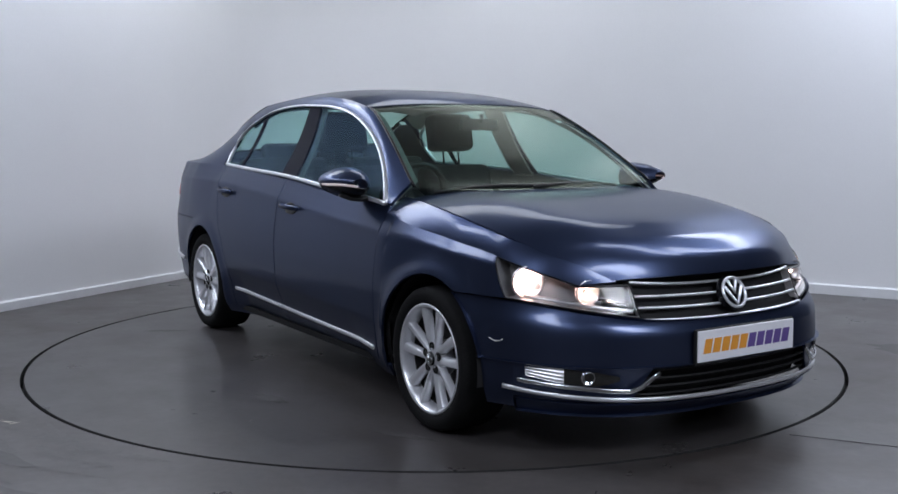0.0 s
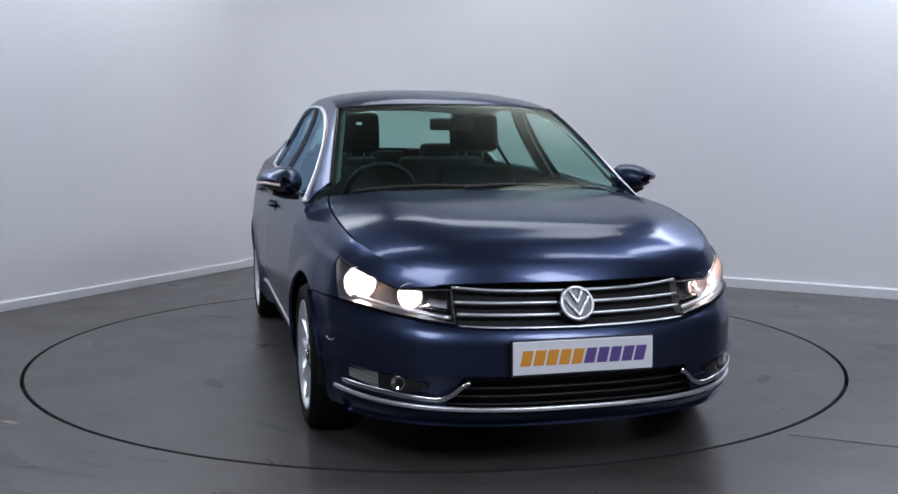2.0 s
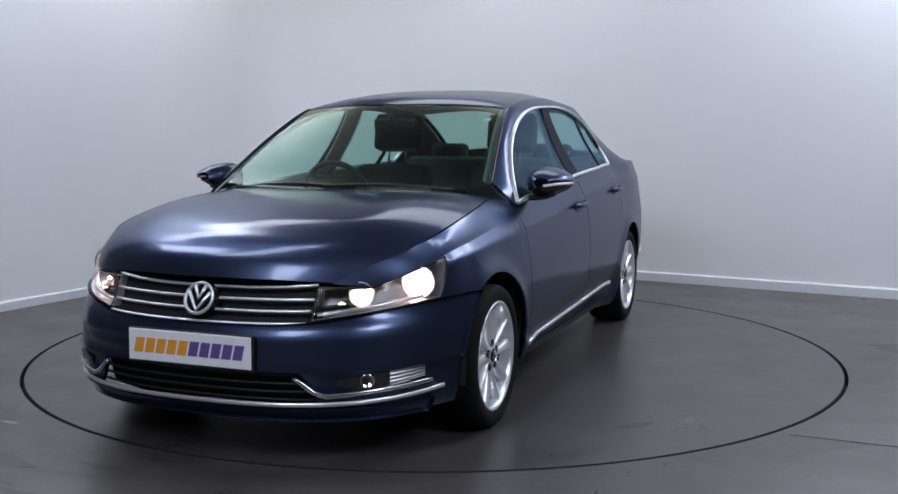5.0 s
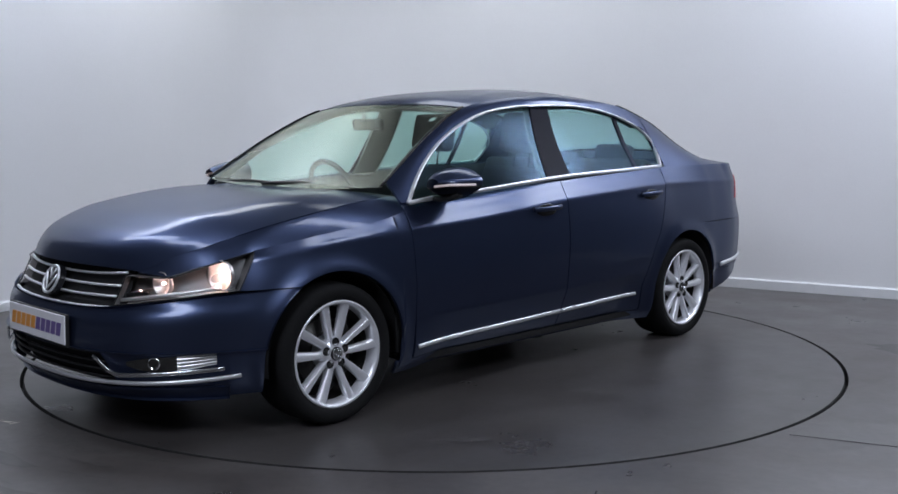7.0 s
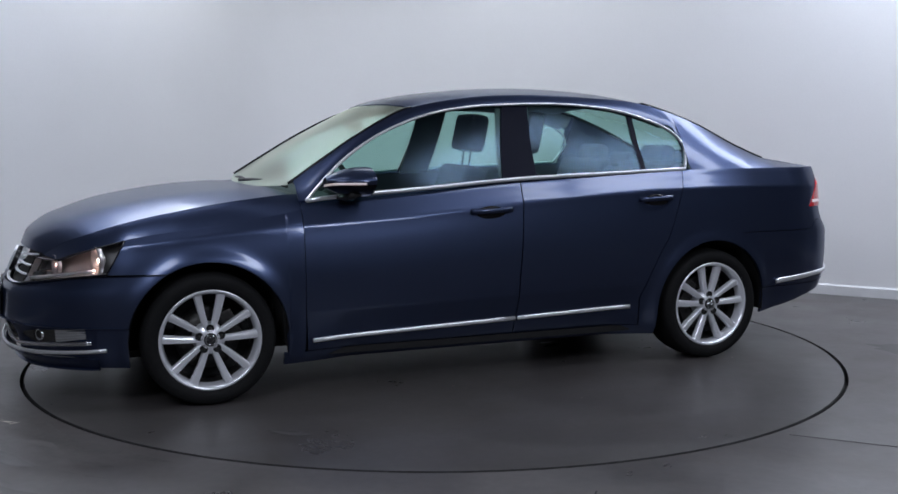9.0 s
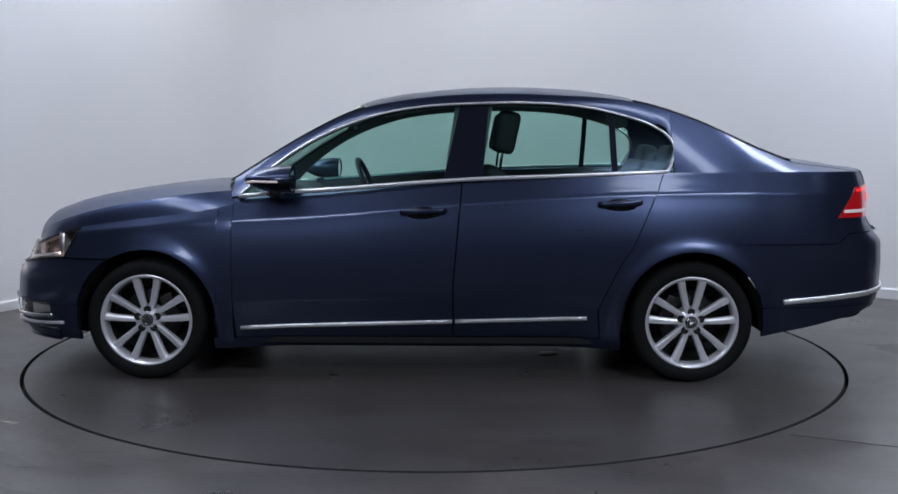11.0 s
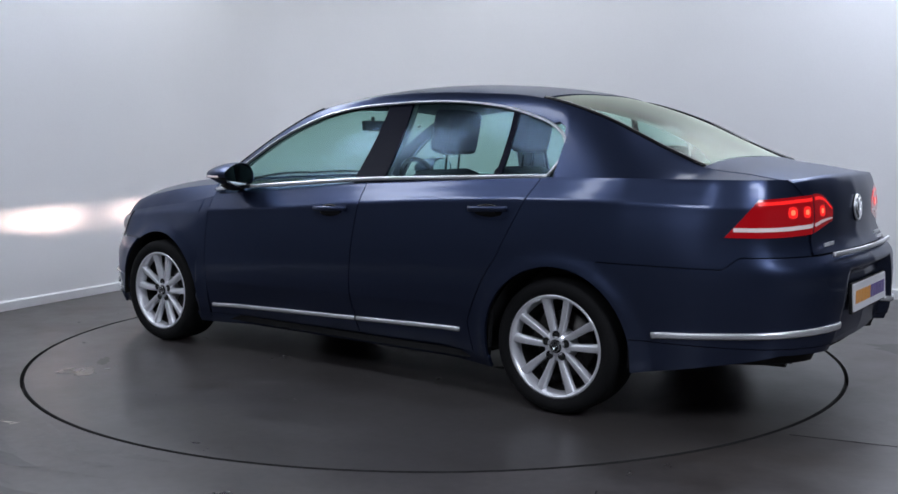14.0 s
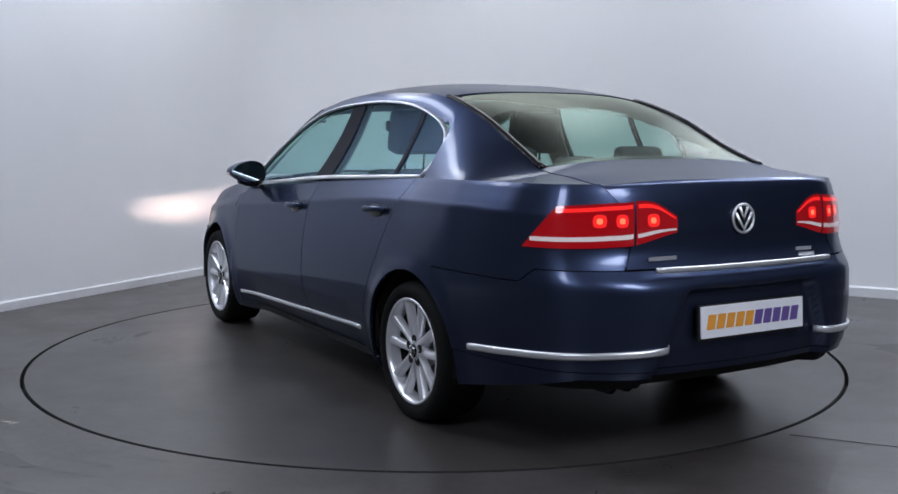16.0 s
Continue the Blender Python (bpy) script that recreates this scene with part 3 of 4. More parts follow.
        return body(at_x(lerp(seam_r(z) - g, x1, u)), z)
    sheet("rear_wing_foot", foot, 8, 30, PAINT, CAR)
    def cap(u, v):
        ang = lerp(math.asin(.294 / ARCH), math.pi - math.asin(.294 / ARCH), u)
        x = AXLE_R + ARCH * math.cos(ang)
        return body(at_x(x), lerp(HUB_Z + ARCH * math.sin(ang), .69, v))
    sheet("arch_cap", cap, 24, 3, PAINT, CAR)
    wing_end = lambda z: -2.072 - .127 * min(max((z - .803) / .152, 0), 1)
    def rear_wing(u, v):
        x0 = -1.2
        for _ in range(3):
            zz = lerp(.69, BELT(x0) - .004, v)
            x0 = lerp(seam_r(zz) - g, wing_end(zz), u)
        return body(at_x(x0), lerp(.69, BELT(x0) - .004, v))
    sheet("rear_wing", rear_wing, 40, 40, PAINT, CAR)
    # rear corner above the bumper, behind the lamp's front edge and above it
    def corner(u, v):
        zz = lerp(.966, 1.04, v)
        a = lerp(at_x(-2.199), at_y_rear(lerp(.645, .517, min(1, (1.04 - zz) / .3 * 2.2)) + .006), u)
        x = PX(a)
        z_lo = .966
        return body(a, lerp(z_lo, BELT(x) - .004, v))
    sheet("rear_corner", corner, 12, 5, PAINT, CAR)
    sheet("rear_corner_foot", lambda u, v: body(lerp(at_x(-2.072), at_y_rear(.572), u), lerp(.690 + .049 * min(max((lerp(at_x(-2.072), at_y_rear(.572), u) - at_x(-2.075)) / .06, 0), 1), .820, v)), 24, 4, PAINT, CAR)
    sheet("rear_inner_panel", lambda u, v: body(lerp(at_x(-2.12), at_y_rear(.44), u), lerp(.75, 1.035, v), -.007), 20, 12, PAINT, CAR, skirt=0)
    # C-pillar and shoulder from the belt to the rear screen and boot edge
    tip = body(at_y_rear(.648), 1.034, .004)
    def shoulder(u, v):
        x = lerp(-1.275, tip[0], u)
        lo = Vector(body(at_x(x) if x > -2.10 else lerp(at_x(-2.10), at_y_rear(.655), (x + 2.10) / (tip[0] + 2.10)), BELT(x) - .004))
        t = max(0, (x + 1.90) / (tip[0] + 1.90))
        hi = Vector((x, lerp(RAIL_Y(max(x, -1.9)), tip[1], t), lerp(RAIL_Z(x), tip[2], t ** 3)))
        b = .04
        mid = Vector((lerp(lo.x, hi.x, .5), lerp(lo.y, hi.y, .5 - b), lerp(lo.z, hi.z, .5 + b)))
        return tuple(lo * (1 - v) ** 2 + mid * 2 * v * (1 - v) + hi * v * v)
    sheet("rear_pillar", shoulder, 44, 12, PAINT, CAR, skirt=.002)
    # frame between the side windows' top and the roof
    def cant(u, v):
        x = lerp(.93, -1.285, u)
        z = DLO_TOP(x) if x > -1.25 else lerp(DLO_TOP(-1.25), 1.10, (x + 1.25) / -.035)
        lo = Vector(side_glass(x, z))
        hi = Vector((x, RAIL_Y(x), RAIL_Z(x)))
        mid = (lo + hi) / 2 + Vector((0, .006, .006))
        return tuple(lo * (1 - v) ** 2 + mid * 2 * v * (1 - v) + hi * v * v)
    sheet("roof_frame", cant, 60, 6, PAINT, CAR)
    # black window pillars behind the chrome
    for x0, x1 in ((-.205, -.35), (-.96, -.99)):
        sheet("window_pillar", lambda u, v, x0=x0, x1=x1: side_glass(lerp(x0, x1, u) + lerp(.085, .035, u) * (1 - v) * (x0 > -.5), lerp(BELT(x0) - .01, DLO_TOP(lerp(x0, x1, u)) + .002, v), -.002), 3, 10, PILLAR, CAR)
    # roof
    sheet("roof", deck(.285, -1.085, .075, -.030, inset=.0, power=3.0), 40, 32, PAINT, CAR, both=False, flip=True)
    # boot lid: top and rear face
    def boot(u, v):
        q = 2 * v - 1
        w = max(0, (u - .45) / .55)
        z = lerp(1.054 - .018 * abs(q) ** 3, .742, w)
        ymax = lerp(.645, .517, min(1, w * 2.2)) if w < .55 else lerp(.517, .565, (w - .55) / .45)
        a = at_y_rear(ymax * abs(q))
        p = body(a if q >= 0 else -a, z, .004)
        if u < .45:
            t = u / .45
            y0 = (RAIL_Y(-1.90) - .004) * q
            x = lerp(-1.90, p[0], t)
            zz = lerp(lerp(TOP_Z(x), RAIL_Z(x) + .002, abs(q) ** 3), p[2], t ** 3)
            return (x, lerp(y0, p[1], t), zz)
        return p
    sheet("boot_lid", boot, 40, 36, PAINT, CAR, both=False, flip=True, skirt=.003)
    # bumpers
    def top_front(a):
        s = abs(a)
        return spline([(0, .528), (at_y_front(.46), .540), (at_x(1.84), .600), (at_x(1.5), .606)])(s)
    def front_bumper(u, v):
        a1 = at_x(arch_x(AXLE_F, lerp(.372, .603, v), 1))
        a = lerp(-a1, a1, u)
        return body(a, lerp(.372, top_front(a) - .003, v))
    sheet("front_bumper", front_bumper, 100, 16, PAINT, CAR, both=False, flip=True)
    def bumper_side(u, v):
        z = lerp(.19, .371, v)
        return body(at_x(lerp(1.84, arch_x(AXLE_F, max(z, HUB_Z), 1), u)), z)
    sheet("bumper_side", bumper_side, 14, 10, PAINT, CAR)
    def bumper_foot(u, v):
        a = lerp(-at_x(1.84), at_x(1.84), u)
        return body(a, lerp(.185, .238, v))
    sheet("front_lip", bumper_foot, 48, 5, PAINT, CAR, both=False, flip=True)
    # fog lamp corners: recessed body-colour plate
    sheet("fog_corner", lambda u, v: body(lerp(at_y_front(lerp(.50, .425, v)), at_x(1.84), u), lerp(.240, .371, v), -.014 * math.sin(math.pi * v) * (1 - u ** 5)), 20, 8, PAINT, CAR)
    fog_lo = spline([(at_y_front(.545), .322), (at_y_front(.60), .304), (at_y_front(.70), .306), (at_x(1.88), .326)])
    fog_hi = spline([(at_y_front(.545), .338), (at_y_front(.60), .350), (at_y_front(.70), .361), (at_x(1.88), .369)])
    f0, f1 = at_y_front(.545), at_x(1.885)
    sheet("fog_lamp", lambda u, v: body(lerp(f0, f1, u), lerp(fog_lo(lerp(f0, f1, u)), fog_hi(lerp(f0, f1, u)), v), .003), 16, 5, LENS, CAR, "clear fog lamp lens")
    sheet("fog_reflector", lambda u, v: body(lerp(at_y_front(.705), f1, u), lerp(fog_lo(lerp(at_y_front(.705), f1, u)), fog_hi(lerp(at_y_front(.705), f1, u)), v), -.002 - .002 * math.sin(24 * v)), 12, 18, REFLECTOR, CAR, "ribbed bright reflector", skirt=0)
    sheet("fog_backing", lambda u, v: body(lerp(f0, at_y_front(.705), u), lerp(fog_lo(lerp(f0, at_y_front(.705), u)), fog_hi(lerp(f0, at_y_front(.705), u)), v), -.003), 8, 4, STEEL, CAR, skirt=0)
    for sgn in (1, -1):
        p = body(at_y_front(.645), .332, -.010)
        lathe("fog_bowl", [(.004, -.002), (.014, .002), (.022, .009), (.026, .011), (.026, 0)], CHROME, CAR, Matrix.Translation((p[0] + .004, p[1] * sgn, p[2])) @ pose(0, 0, 0, 0, 0, -90 + 28 * sgn), 24, "round fog lamp bowl")
    # chrome: lower lip, and the bent trims below the fog lamps
    a1 = at_x(1.80)
    sweep("lip_trim", [body(lerp(-a1, a1, i / 60), .247 + .028 * abs(2 * i / 60 - 1) ** 3, .010) for i in range(61)], .006, .009, BRIGHT, CAR, "chrome strip along the bumper's lower edge")
    trim = [body(at_y_front(.405), .352, .006), body(at_y_front(.430), .335, .008), body(at_y_front(.470), .300, .009), body(at_y_front(.50), .287, .009)]
    trim += [body(lerp(at_y_front(.52), at_x(1.86), i / 14), lerp(.284, .308, i / 14), .009) for i in range(15)]
    sweep("fog_trim", trim, .005, .009, SATIN, CAR, "chrome trim under the fog lamp", both=True)
    # lower intake with slats
    sheet("lower_intake", lambda u, v: body(lerp(-at_y_front(.50), at_y_front(.50), u), lerp(.236, .374, v), -.06), 24, 4, SHUT, CAR, both=False, flip=True, skirt=0)
    for i in range(4):
        z = .262 + i * .031
        yw = lerp(.49, .43, i / 3)
        sweep("intake_slat", [body(lerp(-at_y_front(yw), at_y_front(yw), j / 24), z, -.026) for j in range(25)], .010, .0035, PLASTIC, CAR)
    # upper grille: dark backing, chrome bars
    sheet("grille_backing", lambda u, v: body(lerp(-at_y_front(.50), at_y_front(.50), u), lerp(.522, .69, v), -.035), 24, 5, SHUT, CAR, both=False, flip=True, skirt=0)
    for i in range(4):
        z = .533 + i * .0405
        yw = lerp(.445, .482, i / 3)
        pts = []
        for j in range(33):
            q = 2 * j / 32 - 1
            pts.append(body(math.copysign(at_y_front(yw * abs(q)), q), z + .006 * abs(q) ** 2 + (.010 if i == 3 else .0) * abs(q) ** 3, -.004))
        sweep("grille_bar", pts, .008, .0052, BRIGHT, CAR, "chrome grille bar")
    # rear bumper
    def rear_bumper(u, v):
        z = lerp(.375, .686, v)
        x1 = arch_x(AXLE_R, z, -1) if z < .60 else 2 * AXLE_R - cut
        a = lerp(at_x(x1), END, u)
        hi = .686 + .049 * min(max((a - at_x(-2.075)) / .06, 0), 1)
        return body(a, lerp(.375, hi, v))
    sheet("rear_bumper", rear_bumper, 90, 30, PAINT, CAR)
    def rear_foot(u, v):
        z = lerp(.245, .371, v)
        a = lerp(at_x(arch_x(AXLE_R, max(z, HUB_Z), -1)), END, u)
        return body(a, lerp(lerp(.228, .345, min(1, u * 2.2)), .371, v), -.004)
    sheet("rear_valance", rear_foot, 44, 8, PAINT, CAR)
    tr = [body(lerp(at_x(-1.80), at_y_rear(.385), i / 30), lerp(.402, .452, (i / 30) ** .8), .008) for i in range(31)]
    sweep("rear_trim", tr, .006, .014, BRIGHT, CAR, "chrome strip on the rear bumper", both=True)
    tw = [(body(math.copysign(at_y_rear(.455 * abs(q)), q), .722, .010)) for q in [i / 12 - 1 for i in range(25)]]
    tw = [(p[0], math.copysign(abs(p[1]), i - 12) if i != 12 else 0, p[2]) for i, p in enumerate(tw)]
    sweep("boot_trim", [(p[0] - .006, p[1], p[2] + .016) for p in tw], .006, .011, BRIGHT, CAR, "chrome strip across the boot lid")
    # chrome round the side windows
    loop = [side_glass(x, z, .003) for x, z in smooth_loop(DLO)]
    sweep("window_trim", loop, .007, .013, BRIGHT, CAR, "bright chrome surround of the side windows", both=True, up=(0, 1, 0))
    belt = [side_glass(lerp(.895, -1.235, i / 30), BELT(lerp(.895, -1.235, i / 30)), .008) for i in range(31)]
    sweep("belt_trim", belt, .007, .011, BRIGHT, CAR, "bright chrome strip along the window sill", both=True)
    for x0, x1 in ((.885, -.168), (-.182, -.835)):
        sweep("door_trim", [body(at_x(lerp(x0, x1, i / 12)), lerp(.264, .318, (.885 - lerp(x0, x1, i / 12)) / 1.72), .006) for i in range(13)], .006, .011, BRIGHT, CAR, "chrome rubbing strip", both=True)
    # door handles
    for x0, x1, z, doors in ((.085, -.135, .845, fdoors), (-.885, -1.092, .884, rdoors)):
        for sgn, dr in ((1, doors[0]), (-1, doors[1])):
            pts = []
            for i in range(13):
                t = i / 12
                p = Vector(body(at_x(lerp(x0, x1, t)), z + .008 * t,   .008 + .030 * math.sin(math.pi * t) ** .5))
                pts.append((p.x, p.y * sgn, p.z))
            sweep("handle", pts, .009, .0135, PAINT, dr, "body-colour door handle")
            # Black ellipsoid on the skin stands for the shaded recess.
            c = Vector(body(at_x((x0 + x1) / 2 + .0), z - .010, .001))
            bm = bmesh.new()
            bmesh.ops.create_uvsphere(bm, u_segments=16, v_segments=8, radius=1, matrix=pose(c.x, c.y * sgn, c.z) @ Matrix.Diagonal((.078, .007, .036, 1)))
            part("handle_shade_patch", bm, GLOSS_BLACK, dr, "black patch for the shade in the handle's recess", smooth=True)


def smooth_loop(keys, n=6):
    """The open line through the keys, rounded."""
    t = [0.0]
    for p, q in zip(keys, keys[1:]):
        t.append(t[-1] + math.dist(p, q))
    fx, fz = spline([(s, p[0]) for s, p in zip(t, keys)]), spline([(s, p[1]) for s, p in zip(t, keys)])
    m = n * len(keys)
    return [(fx(t[-1] * i / m), fz(t[-1] * i / m)) for i in range(m + 1)]


def windows():
    def pane(x0, x1, lean0=0.0, lean1=0.0):
        def f(u, v):
            xa = lerp(x0, x1, u)
            lo = BELT(xa) - .012
            x = xa + lerp(lean0, lean1, u) * (1 - v)
            hi = DLO_TOP(xa) if xa > -1.25 else lerp(DLO_TOP(-1.25), 1.12, (xa + 1.25) / -.03)
            return side_glass(x, max(lerp(lo, hi, v), lo), -.006)
        return f
    sheet("front_window", pane(.885, -.20, 0, .085), 30, 10, WINDOW, CAR, "green-tinted side window", skirt=0)
    sheet("rear_window", pane(-.345, -.96, .035, .0), 20, 10, WINDOW, CAR, "green-tinted side window", skirt=0)
    sheet("quarter_window", pane(-.985, -1.275), 14, 10, WINDOW, CAR, "small green-tinted quarter window", skirt=0)
    # windscreen and rear screen
    sheet("windscreen", deck(.955, .29, .10, .072, inset=.007, power=2.9, lift=-.003), 24, 28, SCREEN, CAR, "green-tinted windscreen", skirt=0, both=False, flip=True)
    sheet("rear_screen", deck(-1.095, -1.895, -.030, .015, inset=.03, power=3.0, lift=-.003), 24, 28, SCREEN, CAR, "green-tinted rear screen", skirt=0, both=False, flip=True)
    # black bands round both screens
    for x0, x1, b0, b1, nm in ((.305, .27, .074, .072, "screen_band"), (-1.075, -1.115, -.028, -.03, "screen_band"), (-1.865, -1.905, .015, .015, "screen_band")):
        sheet(nm, deck(x0, x1, b0, b1, inset=.012, power=2.95, lift=-.0055), 3, 24, GLOSS_BLACK, CAR, skirt=0, both=False, flip=True)
    for x0, x1, o in ((.955, .29, .007), (-1.09, -1.89, .020)):
        pts = []
        for i in range(21):
            x = lerp(x0, x1, i / 20)
            pts.append((x, RAIL_Y(x) - o, RAIL_Z(x) + .004))
        sweep("screen_seal", pts, .020 if x0 < 0 else .008, .009 if x0 < 0 else .006, GLOSS_BLACK, CAR, both=True)
    # scuttle under the windscreen, wipers
    sheet("scuttle", lambda u, v: (lerp(1.075, .94, u) - .09 * abs(2 * v - 1) ** 2, .715 * (2 * v - 1), .950 - .022 * abs(2 * v - 1) ** 2.3 - .004 * u), 4, 20, PLASTIC, CAR, both=False, flip=True)
    for y0, y1, x0, x1 in ((-.10, .52, 1.045, .925), (-.62, -.04, .985, 1.02)):
        pts = []
        for i in range(9):
            t = i / 8
            y = lerp(y0, y1, t)
            pts.append((lerp(x0, x1, t) - .01, y, .978 - .025 * abs(y / .715) ** 2.3 + .010 * math.sin(math.pi * t)))
        sweep("wiper", pts, .008, .008, PLASTIC, CAR, "black windscreen wiper")


def ring_at(name, c, axis, r, tube, mat, parent, label=""):
    d = Vector(axis).normalized()
    s = d.cross(Vector((0, 0, 1))).normalized()
    t = s.cross(d)
    return sweep(name, [Vector(c) + s * math.cos(2 * math.pi * i / 40) * r + t * math.sin(2 * math.pi * i / 40) * r for i in range(40)], tube, tube, mat, parent, label, closed=True, up=tuple(d))


def badge(c, axis, r, parent):
    """A round badge: dark disc, chrome ring and plain chevron strokes."""
    d = Vector(axis).normalized()
    s = d.cross(Vector((0, 0, 1))).normalized() * -1
    t = d.cross(s) * -1
    if t.z < 0:
        t = -t
    bm = bmesh.new()
    m = Matrix.Translation(c) @ d.to_track_quat("Z", "Y").to_matrix().to_4x4()
    bmesh.ops.create_cone(bm, cap_ends=True, segments=40, radius1=r * 1.1, radius2=r * 1.02, depth=.024, matrix=m)
    part("badge_disc", bm, GLOSS_BLACK, parent, "dark round badge plate")
    c = Vector(c) + d * .014
    ring_at("badge_ring", c, axis, r * .92, r * .10, BRIGHT, parent, "chrome badge ring")
    P = lambda u, v: c + s * u * r + t * v * r + d * .003
    for line in ([(-.36, .74), (0, -.02), (.36, .74)], [(-.72, .36), (0, -.74), (.72, .36)]):
        sweep("badge_stroke", [P(*q) for q in line], r * .115, r * .08, BRIGHT, parent, "chrome chevron stroke", up=tuple(d), sides=6)


def plate(c, axis, parent, back_label, tilt=0.0):
    """A white show plate with slanted bars in place of lettering."""
    d = Vector(axis).normalized()
    s = Vector((0, 0, 1)).cross(d).normalized()
    t = d.cross(s)
    m = Matrix((( s.x, t.x, d.x, c[0]), (s.y, t.y, d.y, c[1]), (s.z, t.z, d.z, c[2]), (0, 0, 0, 1)))
    holder = box("plate_holder", (.546, .132, .014), m @ pose(0, -.002, -.007), PLASTIC, parent, "black plate holder", bevel=.003)
    pl = box("number_plate", (.532, .118, .012), m, WHITE, parent, back_label, bevel=.003)
    for i in range(10):
        x = -.216 + i * .048
        v = []
        for zz in (.0062, .0074):
            for uu, vv in ((-.0255, -.027), (.0135, -.027), (.0255, .027), (-.0135, .027)):
                v.append(m @ Vector((x + uu, vv, zz)))
        mesh_object("bar", v, [(4, 5, 6, 7), (0, 1, 5, 4), (1, 2, 6, 5), (2, 3, 7, 6), (3, 0, 4, 7)], ORANGE if i < 5 else PURPLE, pl, smooth=False)
    return holder


def lamps():
    in_a = lambda v: at_y_front(lerp(.462, .484, v))
    out_a = lambda v: at_x(lerp(1.797, 1.718, v))
    lo_z = spline([(at_y_front(.462), .547), (at_y_front(.62), .568), (at_x(1.80), .607), (at_x(1.71), .612)])
    hi_z = lambda a: FEND_Z(PX(a)) - .003 if PX(a) < 2.04 else .659
    lens = sheet("headlamp", panel(in_a, out_a, lo_z, hi_z, .002), 24, 10, LENS, CAR, "clear headlamp lens, lamp lit", skirt=.004)
    for side, hl in zip((1, -1), lens):
        mir = side < 0
        v, fc = grid_mesh(panel(in_a, out_a, lo_z, hi_z, -.075), 24, 10, 0, False, mir)
        mesh_object("lamp_housing", v, fc, LAMP_GREY, hl, "grey inner lamp housing")
        # rim of the bowl, between lens and housing
        for nm, e in (("lamp_edge", 0.0), ("lamp_edge", 1.0)):
            v, fc = grid_mesh(lambda u, w, e=e: body(lerp(in_a(e), out_a(e), u), lerp(lo_z(lerp(in_a(e), out_a(e), u)), hi_z(lerp(in_a(e), out_a(e), u)), e), lerp(-.002, -.075, w)), 24, 3, 0, e > .5, mir)
            mesh_object(nm, v, fc, REFLECTOR if e < .5 else LAMP_GREY, hl)
        for nm, e in (("lamp_edge", 0.0), ("lamp_edge", 1.0)):
            v, fc = grid_mesh(lambda u, w, e=e: body((in_a if e < .5 else out_a)(u), lerp(lo_z((in_a if e < .5 else out_a)(u)), hi_z((in_a if e < .5 else out_a)(u)), u), lerp(-.002, -.075, w)), 8, 3, 0, e < .5, mir)
            mesh_object(nm, v, fc, LAMP_GREY, hl)
        rim = [(0.0, j / 6) for j in range(6)] + [(j / 24, 1.0) for j in range(24)] + [(1.0, 1 - j / 6) for j in range(6)] + [(1 - j / 24, 0.0) for j in range(24)]
        edge = panel(in_a, out_a, lo_z, hi_z, .003)
        sweep("lamp_seal", [(lambda p: (p[0], p[1] * side, p[2]))(edge(u, v)) for u, v in rim], .0028, .0028, GLOSS_BLACK, hl, "black seal round the lamp", closed=True, sides=6)
        # two reflector bowls with bulbs
        for y, z, r, f in ((None, .664, .060, .020), (.645, .633, .045, .017)):
            a = at_x(1.865) if y is None else at_y_front(y)
            c = Vector(body(a, z, -.030))
            d = Vector((.95, .22 * side, -.02)).normalized()
            c = Vector((c.x, c.y * side, c.z))
            m = Matrix.Translation(c) @ d.to_track_quat("Y", "Z").to_matrix().to_4x4()
            back = -r * r / (4 * f)
            prof = [(q * r, back + (q * r) ** 2 / (4 * f)) for q in (.08, .2, .35, .5, .65, .8, .92, 1.0)] + [(r * 1.05, .002), (r * 1.05, -.02)]
            lathe("reflector_bowl", prof, BOWL, hl, m, 40, "bright reflector bowl")
            bm = bmesh.new()
            bmesh.ops.create_uvsphere(bm, u_segments=16, v_segments=10, radius=.014 if y is None else .006, matrix=m @ pose(0, back + f, 0))
            part("bulb", bm, BULB, hl, "glowing bulb", smooth=True)
            sweep("bulb_holder", [m @ Vector((0, back + .002, 0)), m @ Vector((0, back + f - .008, 0))], .006, .006, REFLECTOR, hl)
        # dark indicator block in the lower inner corner
        sweep("indicator_block", [(lambda p: (p[0], p[1] * side, p[2]))(body(lerp(at_y_front(.495), at_y_front(.60), i / 8), lo_z(lerp(at_y_front(.495), at_y_front(.60), i / 8)) + .032, -.022)) for i in range(9)], .010, .012, GLOSS_BLACK, hl, "dark indicator block")
        # narrow tube added for the beam: a lit slot at its bottom, open ahead
        p = body(at_y_front(.572), .606, -.003)
        m = Matrix.Translation((p[0], p[1] * side, p[2])) @ pose(0, 0, 0, 0, .4, 0)
        tv = [m @ Vector((x, sy * .0125, sz * .0030)) for x in (0, -.05) for sy, sz in ((-1, -1), (1, -1), (1, 1), (-1, 1))]
        mesh_object("added_beam_tube", tv, [(0, 1, 5, 4), (1, 2, 6, 5), (2, 3, 7, 6), (3, 0, 4, 7), (4, 5, 6, 7)], SHUT, hl, smooth=False)
        mesh_object("added_beam_slot", [m @ Vector((-.049, sy * .0120, sz * .0027)) for sy, sz in ((-1, -1), (1, -1), (1, 1), (-1, 1))], [(0, 1, 2, 3)], BEAM, hl, "lit slot added to throw the headlamp beam", smooth=False)
